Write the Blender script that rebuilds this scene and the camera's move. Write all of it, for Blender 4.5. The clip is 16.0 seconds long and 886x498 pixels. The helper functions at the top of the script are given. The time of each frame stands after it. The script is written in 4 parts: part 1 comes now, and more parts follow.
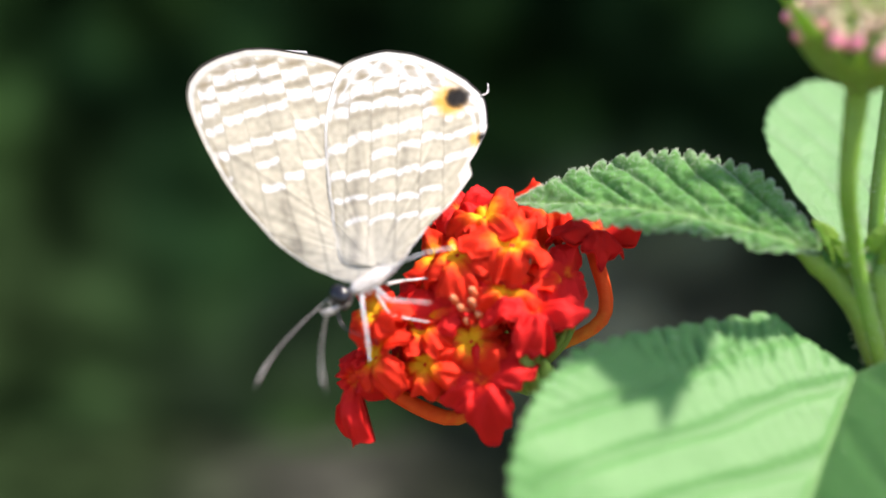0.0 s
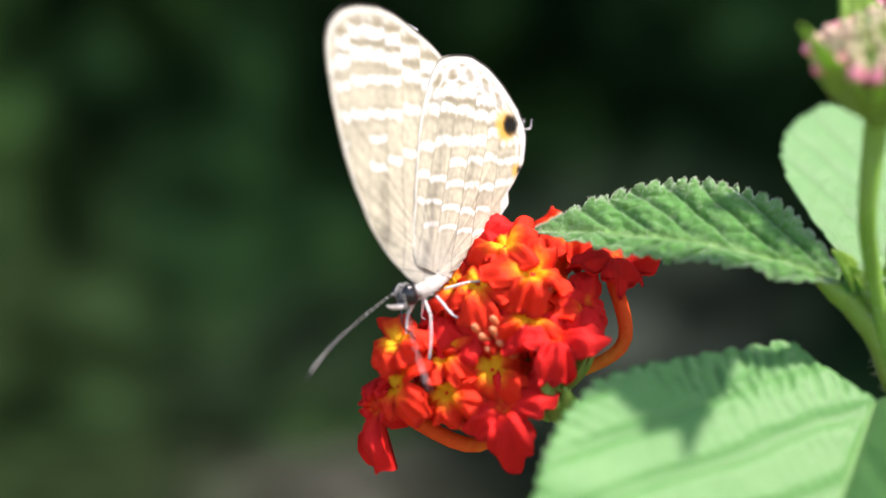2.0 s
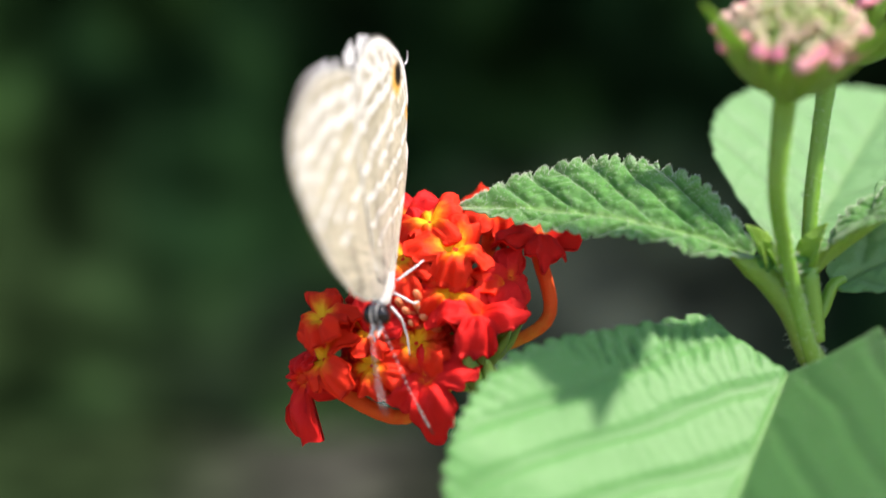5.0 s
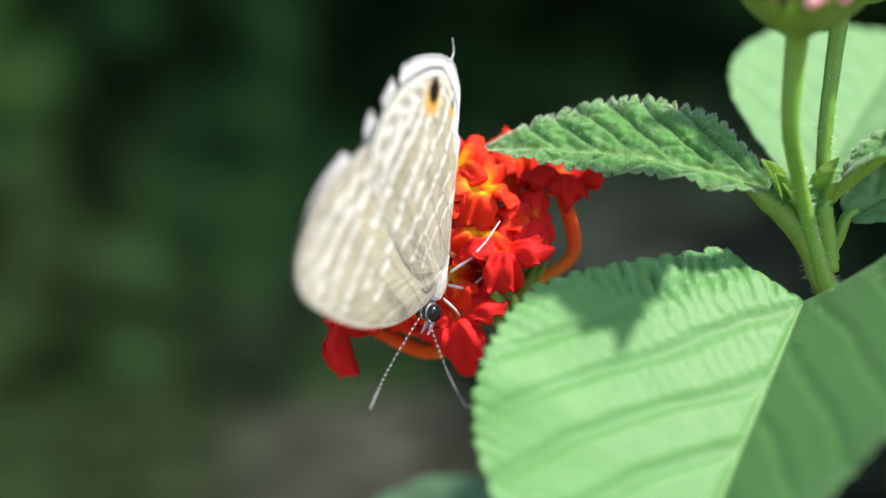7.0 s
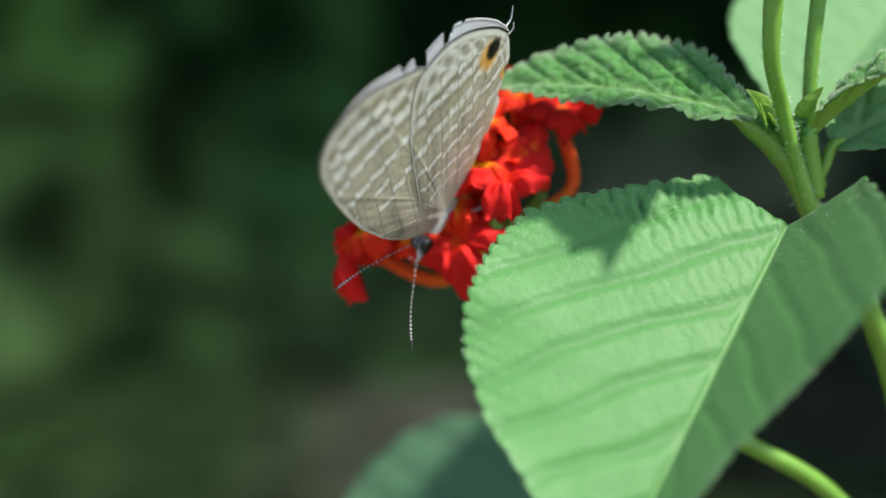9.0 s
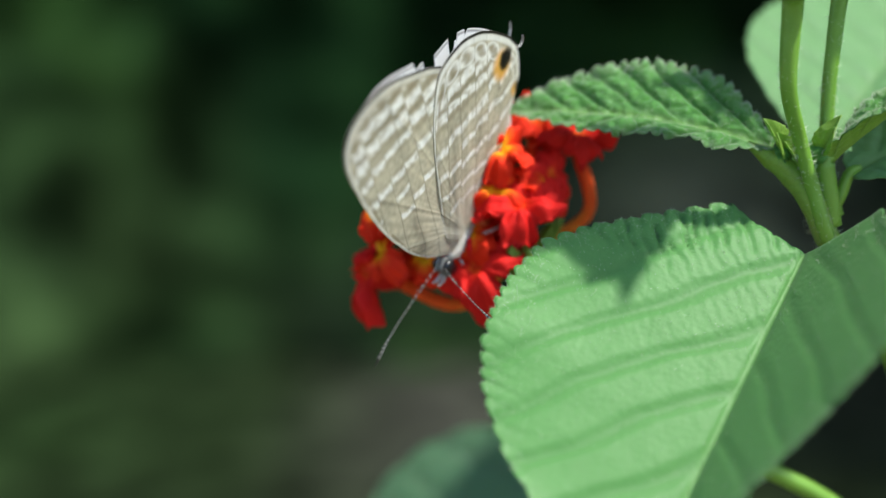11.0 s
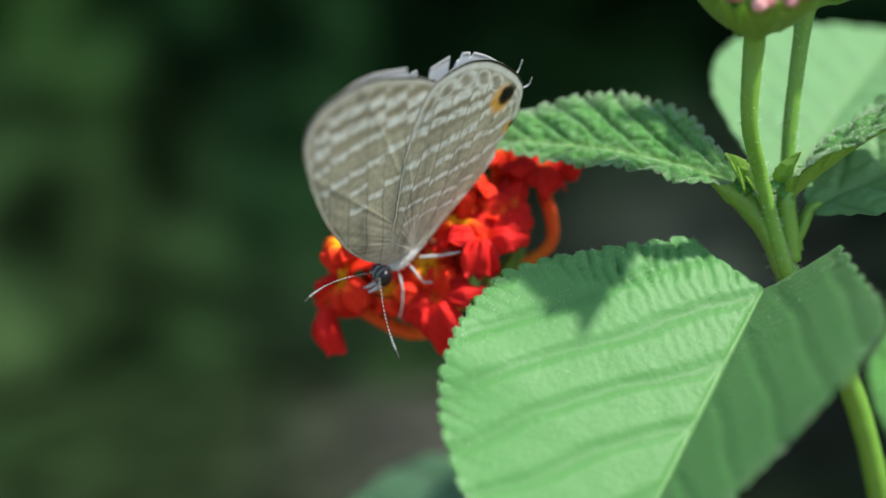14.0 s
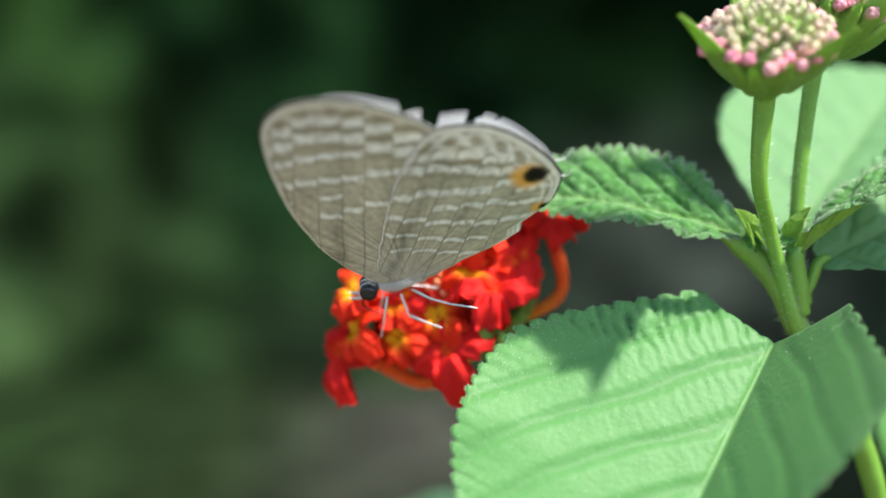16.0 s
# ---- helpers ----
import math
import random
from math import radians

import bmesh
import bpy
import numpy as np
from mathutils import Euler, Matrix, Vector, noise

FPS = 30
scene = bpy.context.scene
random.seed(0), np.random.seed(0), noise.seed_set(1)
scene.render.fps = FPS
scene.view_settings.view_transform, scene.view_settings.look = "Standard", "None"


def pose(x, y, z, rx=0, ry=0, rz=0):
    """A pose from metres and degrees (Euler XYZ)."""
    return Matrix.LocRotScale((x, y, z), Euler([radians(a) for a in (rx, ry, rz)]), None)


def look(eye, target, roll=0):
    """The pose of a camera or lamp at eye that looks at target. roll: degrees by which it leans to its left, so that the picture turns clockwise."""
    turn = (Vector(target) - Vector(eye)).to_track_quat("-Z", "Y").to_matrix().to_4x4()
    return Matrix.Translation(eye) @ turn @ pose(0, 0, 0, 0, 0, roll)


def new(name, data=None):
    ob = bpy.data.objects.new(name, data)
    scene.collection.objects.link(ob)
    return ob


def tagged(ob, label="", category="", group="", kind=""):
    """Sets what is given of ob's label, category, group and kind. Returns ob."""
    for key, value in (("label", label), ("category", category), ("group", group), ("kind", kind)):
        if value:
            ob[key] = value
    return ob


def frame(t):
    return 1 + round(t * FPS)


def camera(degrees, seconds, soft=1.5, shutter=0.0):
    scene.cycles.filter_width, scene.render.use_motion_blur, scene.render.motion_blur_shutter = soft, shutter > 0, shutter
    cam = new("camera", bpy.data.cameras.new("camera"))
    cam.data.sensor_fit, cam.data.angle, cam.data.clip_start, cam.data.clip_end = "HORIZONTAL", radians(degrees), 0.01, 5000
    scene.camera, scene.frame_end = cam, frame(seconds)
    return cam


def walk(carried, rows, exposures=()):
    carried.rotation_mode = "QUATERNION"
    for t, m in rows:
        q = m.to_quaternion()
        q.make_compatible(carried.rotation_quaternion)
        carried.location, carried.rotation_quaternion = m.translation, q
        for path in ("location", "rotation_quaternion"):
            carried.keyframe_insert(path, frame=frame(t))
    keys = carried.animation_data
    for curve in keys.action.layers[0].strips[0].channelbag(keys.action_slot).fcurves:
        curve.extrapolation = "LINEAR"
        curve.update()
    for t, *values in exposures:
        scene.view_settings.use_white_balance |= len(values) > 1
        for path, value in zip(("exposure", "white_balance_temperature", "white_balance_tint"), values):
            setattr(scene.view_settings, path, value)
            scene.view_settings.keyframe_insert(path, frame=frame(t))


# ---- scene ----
# The macro camera: one lens, one focus distance, hand-held.
cam = camera(38.3, 16.0)
cam.data.dof.use_dof = True
cam.data.dof.focus_distance = 0.0965
cam.data.dof.aperture_fstop = 11.0
METRES, EYE, TILT, LEAN, TURN = 0.065, 0.6, -8.0, 0.0, 0.0
ROWS = [
    (0.0, 0.0, 0.0, 0.0, 0.0, 0.0, -0.0),
    (0.5, -0.0321, 0.0291, -0.0264, 0.06, -0.01, 0.11),
    (1.0, -0.0354, 0.0339, -0.0269, -0.07, 0.36, -0.23),
    (1.5, -0.0291, 0.0237, -0.0179, -0.05, 0.08, 0.14),
    (2.0, -0.0171, -0.0114, 0.0265, 0.26, 0.25, 0.24),
    (2.5, 0.0046, -0.0303, 0.0299, 0.14, 0.11, 0.22),
    (3.0, 0.012, -0.0281, 0.0345, 0.22, 0.07, 0.26),
    (3.5, 0.0345, -0.0294, 0.014, 0.02, 0.05, 0.03),
    (4.0, 0.0428, -0.0305, 0.0335, -0.04, 0.29, 0.09),
    (6.5, 0.0957, -0.0821, -0.0249, 1.02, -1.77, 0.9),
    (7.0, 0.0683, -0.1017, -0.0156, 1.45, -1.9, 1.2),
    (7.5, 0.1044, -0.1113, -0.05, 1.76, -2.52, 1.58),
    (8.0, 0.1379, -0.1723, -0.0874, 3.6, -1.86, 1.02),
    (10.5, 0.1599, -0.1873, -0.0651, 5.1, -3.24, 1.65),
    (11.0, 0.1553, -0.1891, -0.0286, 5.35, -3.2, 1.62),
    (11.5, 0.1298, -0.1848, 0.0228, 4.86, -3.45, 1.76),
    (12.0, 0.1344, -0.1934, 0.0115, 5.43, -2.85, 1.57),
    (12.5, 0.1467, -0.1883, 0.0244, 5.18, -2.71, 1.3),
    (13.0, 0.1552, -0.1883, 0.0122, 5.07, -3.24, 1.01),
    (13.5, 0.161, -0.1973, 0.0128, 4.87, -2.69, 0.81),
    (14.0, 0.176, -0.185, -0.018, 4.42, -2.32, 0.66),
    (14.5, 0.1847, -0.1886, 0.0005, 4.4, -2.09, 0.63),
    (15.0, 0.1793, -0.1879, 0.0205, 4.51, -2.19, 0.73),
    (15.5, 0.1736, -0.1888, 0.0547, 4.16, -2.81, 0.98),
    (16.0, 0.1609, -0.1916, 0.0523, 4.31, -2.45, 0.78),
]
EXPOSURES = [(0.0, 1.08, 6850, 19), (4.2, 1.05, 6850, 18), (6.3, 1.04, 6750, 15), (8.0, 0.90, 6550, 8), (10.3, 0.62, 6500, 6), (12.0, 0.64, 6450, 6), (14.0, 0.72, 6450, 6), (15.0, 0.80, 6450, 7), (16.0, 1.10, 6500, 9)]
walk(cam, [(t, pose(0, 0, EYE, TILT, LEAN, TURN) @ pose(METRES * x, METRES * y, METRES * z, 90 + pitch, roll, yaw)) for t, x, y, z, yaw, pitch, roll in ROWS], EXPOSURES)

# ---- light: sky and one sun from the front right ----
SUN = Vector((0.575, -0.17, 0.90)).normalized()
world = bpy.data.worlds.new("world")
scene.world = world
world.use_nodes = True
wn = world.node_tree
sky = wn.nodes.new("ShaderNodeTexSky")
sky.sky_type, sky.sun_disc = "NISHITA", False
sky.sun_elevation = math.asin(SUN.z)
sky.sun_rotation = math.atan2(SUN.x, SUN.y)
wn.links.new(sky.outputs["Color"], wn.nodes["Background"].inputs["Color"])
wn.nodes["Background"].inputs["Strength"].default_value = 0.15
sun_data = bpy.data.lights.new("sun", "SUN")
sun_data.energy, sun_data.angle, sun_data.color = 4.0, radians(2.2), (1.0, 0.96, 0.89)
sun = new("sun", sun_data)
sun.matrix_world = look(SUN * 5, (0, 0, 0))

# ---- small tools ----
MM = 0.001


class Shape:
    """Vertices, faces, face materials and a paint value for each vertex, in millimetres."""

    def __init__(self):
        self.v, self.f, self.m, self.c = [], [], [], []

    def add(self, verts, faces, mat=0, paint=None):
        n = len(self.v)
        self.v += [tuple(p) for p in verts]
        self.f += [tuple(i + n for i in q) for q in faces]
        self.m += [mat] * len(faces)
        self.c += [tuple(p) for p in paint] if paint is not None else [(0, 0, 0, 1)] * len(verts)
        return self

    def mesh(self, name, mats, smooth=True):
        me = bpy.data.meshes.new(name)
        me.from_pydata([(x * MM, y * MM, z * MM) for x, y, z in self.v], [], self.f)
        for m in mats if isinstance(mats, (list, tuple)) else [mats]:
            me.materials.append(m)
        me.polygons.foreach_set("material_index", self.m)
        me.polygons.foreach_set("use_smooth", [smooth] * len(self.f))
        layer = me.color_attributes.new("paint", "FLOAT_COLOR", "POINT")
        layer.data.foreach_set("color", np.array(self.c, dtype=np.float32).ravel())
        me.update()
        return me


def part(name, shape, mats, parent=None, label="", place=None, smooth=True):
    """One mesh object under a thing or a part."""
    me = shape if isinstance(shape, bpy.types.Mesh) else shape.mesh(name, mats, smooth)
    ob = new(name, me)
    if parent:
        ob.parent = parent
    if place:
        ob.matrix_basis = place
    return tagged(ob, label)


def grid_faces(nu, nv, wrap=False):
    """Quads of a grid of nu rows of nv points."""
    out = []
    for i in range(nu - 1):
        for j in range(nv if wrap else nv - 1):
            k = (j + 1) % nv
            out.append((i * nv + j, i * nv + k, (i + 1) * nv + k, (i + 1) * nv + j))
    return out


def bezier(points, n):
    """A smooth curve through control points (Catmull-Rom), n samples."""
    p = [Vector(q) for q in points]
    p = [p[0] * 2 - p[1]] + p + [p[-1] * 2 - p[-2]]
    out = []
    for k in range(n):
        s = k / (n - 1) * (len(p) - 3)
        i = min(int(s), len(p) - 4)
        t = s - i
        a, b, c, d = p[i : i + 4]
        out.append(0.5 * (2 * b + (c - a) * t + (2 * a - 5 * b + 4 * c - d) * t * t + (3 * b - a - 3 * c + d) * t**3))
    return out


def tube(points, radii, n=24, seg=10, shape=None, mat=0, paint=None, close=True, lump=0.0):
    """A round tube along a smooth curve; radii are spread along it."""
    shape = shape or Shape()
    line = bezier(points, n)
    verts, cols = [], []
    side = None
    for k, p in enumerate(line):
        way = (line[min(k + 1, n - 1)] - line[max(k - 1, 0)]).normalized()
        if side is None:
            side = way.orthogonal().normalized()
        side = (side - way * side.dot(way)).normalized()
        other = way.cross(side)
        s = k / (n - 1)
        r = float(np.interp(s, np.linspace(0, 1, len(radii)), radii))
        for j in range(seg):
            a = 2 * math.pi * j / seg
            q = r * (1 + lump * noise.noise(p * 0.9 + Vector((j, 0, 0)) * 0.7))
            verts.append(p + (side * math.cos(a) + other * math.sin(a)) * q)
            cols.append(paint(s) if paint else (s, 0, 0, 1))
    faces = grid_faces(n, seg, True)
    if close:
        faces += [tuple(reversed(range(seg))), tuple(range((n - 1) * seg, n * seg))]
    return shape.add(verts, faces, mat, cols)


def ball(centre, radii, shape=None, mat=0, seg=16, rings=10, turn=None, paint=None, lump=0.0):
    shape = shape or Shape()
    verts = []
    for i in range(rings + 1):
        for j in range(seg):
            a, b = math.pi * i / rings, 2 * math.pi * j / seg
            d = Vector((math.sin(a) * math.cos(b), math.sin(a) * math.sin(b), math.cos(a)))
            q = 1 + lump * noise.noise(d * 3 + Vector(centre))
            p = Vector((d.x * radii[0], d.y * radii[1], d.z * radii[2])) * q
            verts.append(Vector(centre) + (turn @ p if turn else p))
    return shape.add(verts, grid_faces(rings + 1, seg, True), mat, [paint or (0, 0, 0, 1)] * len(verts))


def axes(base, ahead, up):
    """A pose at base (millimetres) with x along ahead and z near up."""
    x = Vector(ahead).normalized()
    z = Vector(up)
    z = (z - x * z.dot(x)).normalized()
    m = Matrix((x, z.cross(x), z)).transposed().to_4x4()
    m.translation = Vector(base) * MM
    return m


# ---- materials ----
def material(name):
    m = bpy.data.materials.new(name)
    m.use_nodes = True
    nt = m.node_tree
    return m, nt, nt.nodes["Principled BSDF"]


def node(nt, kind, **inputs):
    n = nt.nodes.new(kind)
    for key, value in inputs.items():
        n.inputs[key.replace("_", " ")].default_value = value
    return n


def ramp(nt, source, stops):
    n = nt.nodes.new("ShaderNodeValToRGB")
    els = n.color_ramp.elements
    els[0].position, els[0].color = stops[0][0], (*stops[0][1], 1)
    els[1].position, els[1].color = stops[-1][0], (*stops[-1][1], 1)
    for at, colour in stops[1:-1]:
        els.new(at).color = (*colour, 1)
    nt.links.new(source, n.inputs["Fac"])
    return n.outputs["Color"]


def mix(nt, fac, a, b, how="MIX"):
    n = nt.nodes.new("ShaderNodeMix")
    n.data_type, n.blend_type = "RGBA", how
    for key, value in ((0, fac), (6, a), (7, b)):
        if isinstance(value, bpy.types.NodeSocket):
            nt.links.new(value, n.inputs[key])
        else:
            n.inputs[key].default_value = value if key == 0 else (*value, 1)
    return n.outputs[2]


def grain(nt, scale, detail=4.0, rough=0.6):
    """Noise in millimetres of the thing: scale is the number of lumps in a millimetre."""
    co = nt.nodes.new("ShaderNodeTexCoord")
    n = node(nt, "ShaderNodeTexNoise", Scale=scale * 1000.0, Detail=detail, Roughness=rough)
    nt.links.new(co.outputs["Object"], n.inputs["Vector"])
    return n.outputs["Fac"]


def relief(nt, bsdf, height, depth, strength=1.0):
    b = node(nt, "ShaderNodeBump", Strength=strength, Distance=depth * MM)
    nt.links.new(height, b.inputs["Height"])
    nt.links.new(b.outputs["Normal"], bsdf.inputs["Normal"])
    return b.outputs["Normal"]


def painted(nt):
    """The vertex paint, as separate channels."""
    a = nt.nodes.new("ShaderNodeAttribute")
    a.attribute_name = "paint"
    s = nt.nodes.new("ShaderNodeSeparateColor")
    nt.links.new(a.outputs["Color"], s.inputs["Color"])
    return a.outputs["Color"], s.outputs


def thin(nt, bsdf, colour, amount):
    """Lets part of the light through a thin sheet."""
    t = nt.nodes.new("ShaderNodeBsdfTranslucent")
    if isinstance(colour, bpy.types.NodeSocket):
        nt.links.new(colour, t.inputs["Color"])
    else:
        t.inputs["Color"].default_value = (*colour, 1)
    m = node(nt, "ShaderNodeMixShader", Fac=amount)
    nt.links.new(bsdf.outputs[0], m.inputs[1])
    nt.links.new(t.outputs[0], m.inputs[2])
    nt.links.new(m.outputs[0], nt.nodes["Material Output"].inputs["Surface"])


def leaf_material(name, dark, light, vein, glow=0.3, rough=0.38, net_scale=1.6, depth=0.40, gloss=0.5, fleck=0.4, groove=0.62, mesh_lines=0.35):
    m, nt, b = material(name)
    _, ch = painted(nt)
    body = mix(nt, grain(nt, 0.35, 3), dark, light)
    body = mix(nt, grain(nt, 6.0, 3), body, tuple(c * 1.25 for c in light))
    # grooves along the side veins coloured darker than the blade
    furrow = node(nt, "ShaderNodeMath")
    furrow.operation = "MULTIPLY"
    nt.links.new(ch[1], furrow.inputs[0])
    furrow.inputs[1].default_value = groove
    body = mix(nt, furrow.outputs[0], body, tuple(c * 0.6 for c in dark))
    col = mix(nt, ch[0], body, vein)
    nt.links.new(col, b.inputs["Base Color"])
    b.inputs["Roughness"].default_value = rough
    b.inputs["Specular IOR Level"].default_value = gloss
    b.inputs["Sheen Weight"].default_value = 0.1
    b.inputs["Sheen Roughness"].default_value = 0.4
    # pillows between the smallest veins, and short hair
    co = nt.nodes.new("ShaderNodeTexCoord")
    warp = node(nt, "ShaderNodeMix")
    warp.data_type = "VECTOR"
    warp.inputs[0].default_value = 0.0004
    soft = node(nt, "ShaderNodeTexNoise", Scale=900.0, Detail=2.0)
    nt.links.new(co.outputs["Object"], soft.inputs["Vector"])
    nt.links.new(co.outputs["Object"], warp.inputs[4])
    nt.links.new(soft.outputs["Color"], warp.inputs[5])
    net = node(nt, "ShaderNodeTexVoronoi", Scale=net_scale * 1000.0)
    net.feature = "DISTANCE_TO_EDGE"
    nt.links.new(warp.outputs[1], net.inputs["Vector"])
    dome = node(nt, "ShaderNodeTexVoronoi", Scale=net_scale * 1000.0)
    dome.feature = "SMOOTH_F1"
    dome.inputs["Smoothness"].default_value = 0.35
    nt.links.new(warp.outputs[1], dome.inputs["Vector"])
    pillow = node(nt, "ShaderNodeMath")
    pillow.operation = "MULTIPLY"
    nt.links.new(dome.outputs["Distance"], pillow.inputs[0])
    pillow.inputs[1].default_value = -0.9
    rough_h = node(nt, "ShaderNodeMath")
    rough_h.operation = "MULTIPLY_ADD"
    nt.links.new(grain(nt, 9.0, 4, 0.7), rough_h.inputs[0])
    rough_h.inputs[1].default_value = 0.22
    nt.links.new(pillow.outputs[0], rough_h.inputs[2])
    relief(nt, b, rough_h.outputs[0], depth, 1.0)
    # creases of the fine net coloured darker too
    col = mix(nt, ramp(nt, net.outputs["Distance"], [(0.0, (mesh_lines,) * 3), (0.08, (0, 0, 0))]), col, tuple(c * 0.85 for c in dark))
    nt.links.new(mix(nt, ramp(nt, grain(nt, 11.0, 3, 0.7), [(0.56, (0, 0, 0)), (0.72, (fleck,) * 3)]), col, (0.42, 0.56, 0.32)), b.inputs["Base Color"])
    thin(nt, b, mix(nt, 0.5, col, (0.25, 0.45, 0.05)), glow)
    return m


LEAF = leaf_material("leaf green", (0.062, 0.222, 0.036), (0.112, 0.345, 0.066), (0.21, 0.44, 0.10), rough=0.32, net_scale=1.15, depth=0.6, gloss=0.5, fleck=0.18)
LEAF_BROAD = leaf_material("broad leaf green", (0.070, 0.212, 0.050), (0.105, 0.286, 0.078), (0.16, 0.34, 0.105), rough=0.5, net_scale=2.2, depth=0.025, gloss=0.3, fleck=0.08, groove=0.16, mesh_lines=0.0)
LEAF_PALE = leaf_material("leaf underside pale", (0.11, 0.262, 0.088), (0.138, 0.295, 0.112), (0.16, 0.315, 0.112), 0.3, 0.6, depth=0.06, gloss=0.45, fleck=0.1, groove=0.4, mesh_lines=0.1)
LEAF_FAR = leaf_material("leaf deep green", (0.035, 0.11, 0.045), (0.05, 0.15, 0.06), (0.07, 0.18, 0.07), 0.2)
LEAF_YOUNG = leaf_material("young leaf", (0.20, 0.37, 0.045), (0.28, 0.48, 0.07), (0.30, 0.50, 0.09), 0.45, depth=0.12)


def stem_material():
    m, nt, b = material("stem green")
    col = mix(nt, grain(nt, 0.5, 4), (0.11, 0.25, 0.025), (0.18, 0.37, 0.045))
    nt.links.new(col, b.inputs["Base Color"])
    b.inputs["Roughness"].default_value = 0.45
    relief(nt, b, grain(nt, 4.0, 3), 0.05, 0.5)
    return m


STEM = stem_material()


def petal_material(name, throat, middle, rim, start, end):
    """Paint red channel: 0 in the throat, 1 at the rim."""
    m, nt, b = material(name)
    _, ch = painted(nt)
    wob = node(nt, "ShaderNodeMath")
    wob.operation = "MULTIPLY_ADD"
    nt.links.new(grain(nt, 1.3, 3), wob.inputs[0])
    wob.inputs[1].default_value = 0.35
    nt.links.new(ch[0], wob.inputs[2])
    col = ramp(nt, wob.outputs[0], [(start, throat), ((start + end) / 2, middle), (end, rim)])
    nt.links.new(col, b.inputs["Base Color"])
    b.inputs["Roughness"].default_value = 0.65
    b.inputs["Specular IOR Level"].default_value = 0.25
    relief(nt, b, grain(nt, 4.0, 4, 0.65), 0.16, 0.7)
    thin(nt, b, col, 0.3)
    return m


PETAL_NEW = petal_material("petal orange and yellow", (0.98, 0.52, 0.01), (0.93, 0.13, 0.006), (0.86, 0.032, 0.006), 0.36, 0.82)
PETAL_OLD = petal_material("petal red", (0.95, 0.25, 0.01), (0.86, 0.032, 0.010), (0.80, 0.016, 0.013), 0.14, 0.50)
TUBE_MAT = petal_material("corolla tube orange", (0.95, 0.50, 0.05), (0.92, 0.15, 0.02), (0.85, 0.055, 0.012), 0.15, 0.9)


TUBE_PALE = petal_material("corolla tube salmon", (0.88, 0.46, 0.24), (0.90, 0.24, 0.09), (0.84, 0.06, 0.02), 0.2, 0.8)


def bud_material():
    """Each bud has its own shade between pale green and pink."""
    m, nt, b = material("flower bud")
    info = nt.nodes.new("ShaderNodeObjectInfo")
    _, ch = painted(nt)
    add = node(nt, "ShaderNodeMath")
    nt.links.new(ch[0], add.inputs[0])
    mul = node(nt, "ShaderNodeMath")
    mul.operation = "MULTIPLY"
    mul.inputs[1].default_value = 0.34
    nt.links.new(info.outputs["Random"], mul.inputs[0])
    nt.links.new(mul.outputs[0], add.inputs[1])
    col = ramp(nt, add.outputs[0], [(0.05, (0.34, 0.42, 0.14)), (0.22, (0.54, 0.50, 0.30)), (0.50, (0.62, 0.42, 0.32)), (0.82, (0.76, 0.25, 0.33))])
    nt.links.new(col, b.inputs["Base Color"])
    b.inputs["Roughness"].default_value = 0.55
    relief(nt, b, grain(nt, 8.0, 2), 0.04, 0.4)
    return m


BUD = bud_material()


def wing_material(name):
    """The scales' colours are in the vertex paint."""
    m, nt, b = material(name)
    col, ch = painted(nt)
    col = mix(nt, grain(nt, 12.0, 2), mix(nt, 1.0, col, (0.88, 0.88, 0.88), "MULTIPLY"), col)
    nt.links.new(col, b.inputs["Base Color"])
    b.inputs["Roughness"].default_value = 0.55
    b.inputs["Specular IOR Level"].default_value = 0.12
    relief(nt, b, grain(nt, 7.0, 3, 0.7), 0.05, 0.7)
    thin(nt, b, mix(nt, 1.0, col, (1.0, 0.93, 0.74), "MULTIPLY"), 0.22)
    return m


WING_UNDER = wing_material("wing scales")


def membrane():
    """The hidden side of a wing: thin scales that let most light pass."""
    m, nt, b = material("wing membrane")
    col, _ = painted(nt)
    nt.links.new(col, b.inputs["Base Color"])
    b.inputs["Roughness"].default_value = 0.6
    t = nt.nodes.new("ShaderNodeBsdfTransparent")
    m2 = node(nt, "ShaderNodeMixShader", Fac=0.25)
    nt.links.new(b.outputs[0], m2.inputs[1])
    nt.links.new(t.outputs[0], m2.inputs[2])
    nt.links.new(m2.outputs[0], nt.nodes["Material Output"].inputs["Surface"])
    return m


MEMBRANE = membrane()


def plain(name, a, b2, scale, rough, bump=0.03, metal=0.0, bscale=None):
    m, nt, b = material(name)
    nt.links.new(mix(nt, grain(nt, scale, 4), a, b2), b.inputs["Base Color"])
    b.inputs["Roughness"].default_value, b.inputs["Metallic"].default_value = rough, metal
    relief(nt, b, grain(nt, bscale or scale * 2, 3), bump, 0.6)
    return m


FUR = plain("white body hair", (0.42, 0.40, 0.37), (0.68, 0.66, 0.63), 5.0, 0.8, 0.08)
FUR_DARK = plain("grey body hair", (0.012, 0.013, 0.015), (0.07, 0.075, 0.08), 5.0, 0.7, 0.08)
EYE_BLACK = plain("black eye", (0.004, 0.004, 0.005), (0.012, 0.012, 0.014), 6.0, 0.18, 0.01)
LEG_WHITE = plain("leg scales white", (0.45, 0.44, 0.43), (0.75, 0.74, 0.73), 3.0, 0.6, 0.03)
HAIR = plain("plant hair", (0.40, 0.50, 0.32), (0.60, 0.68, 0.50), 2.0, 0.4, 0.005)


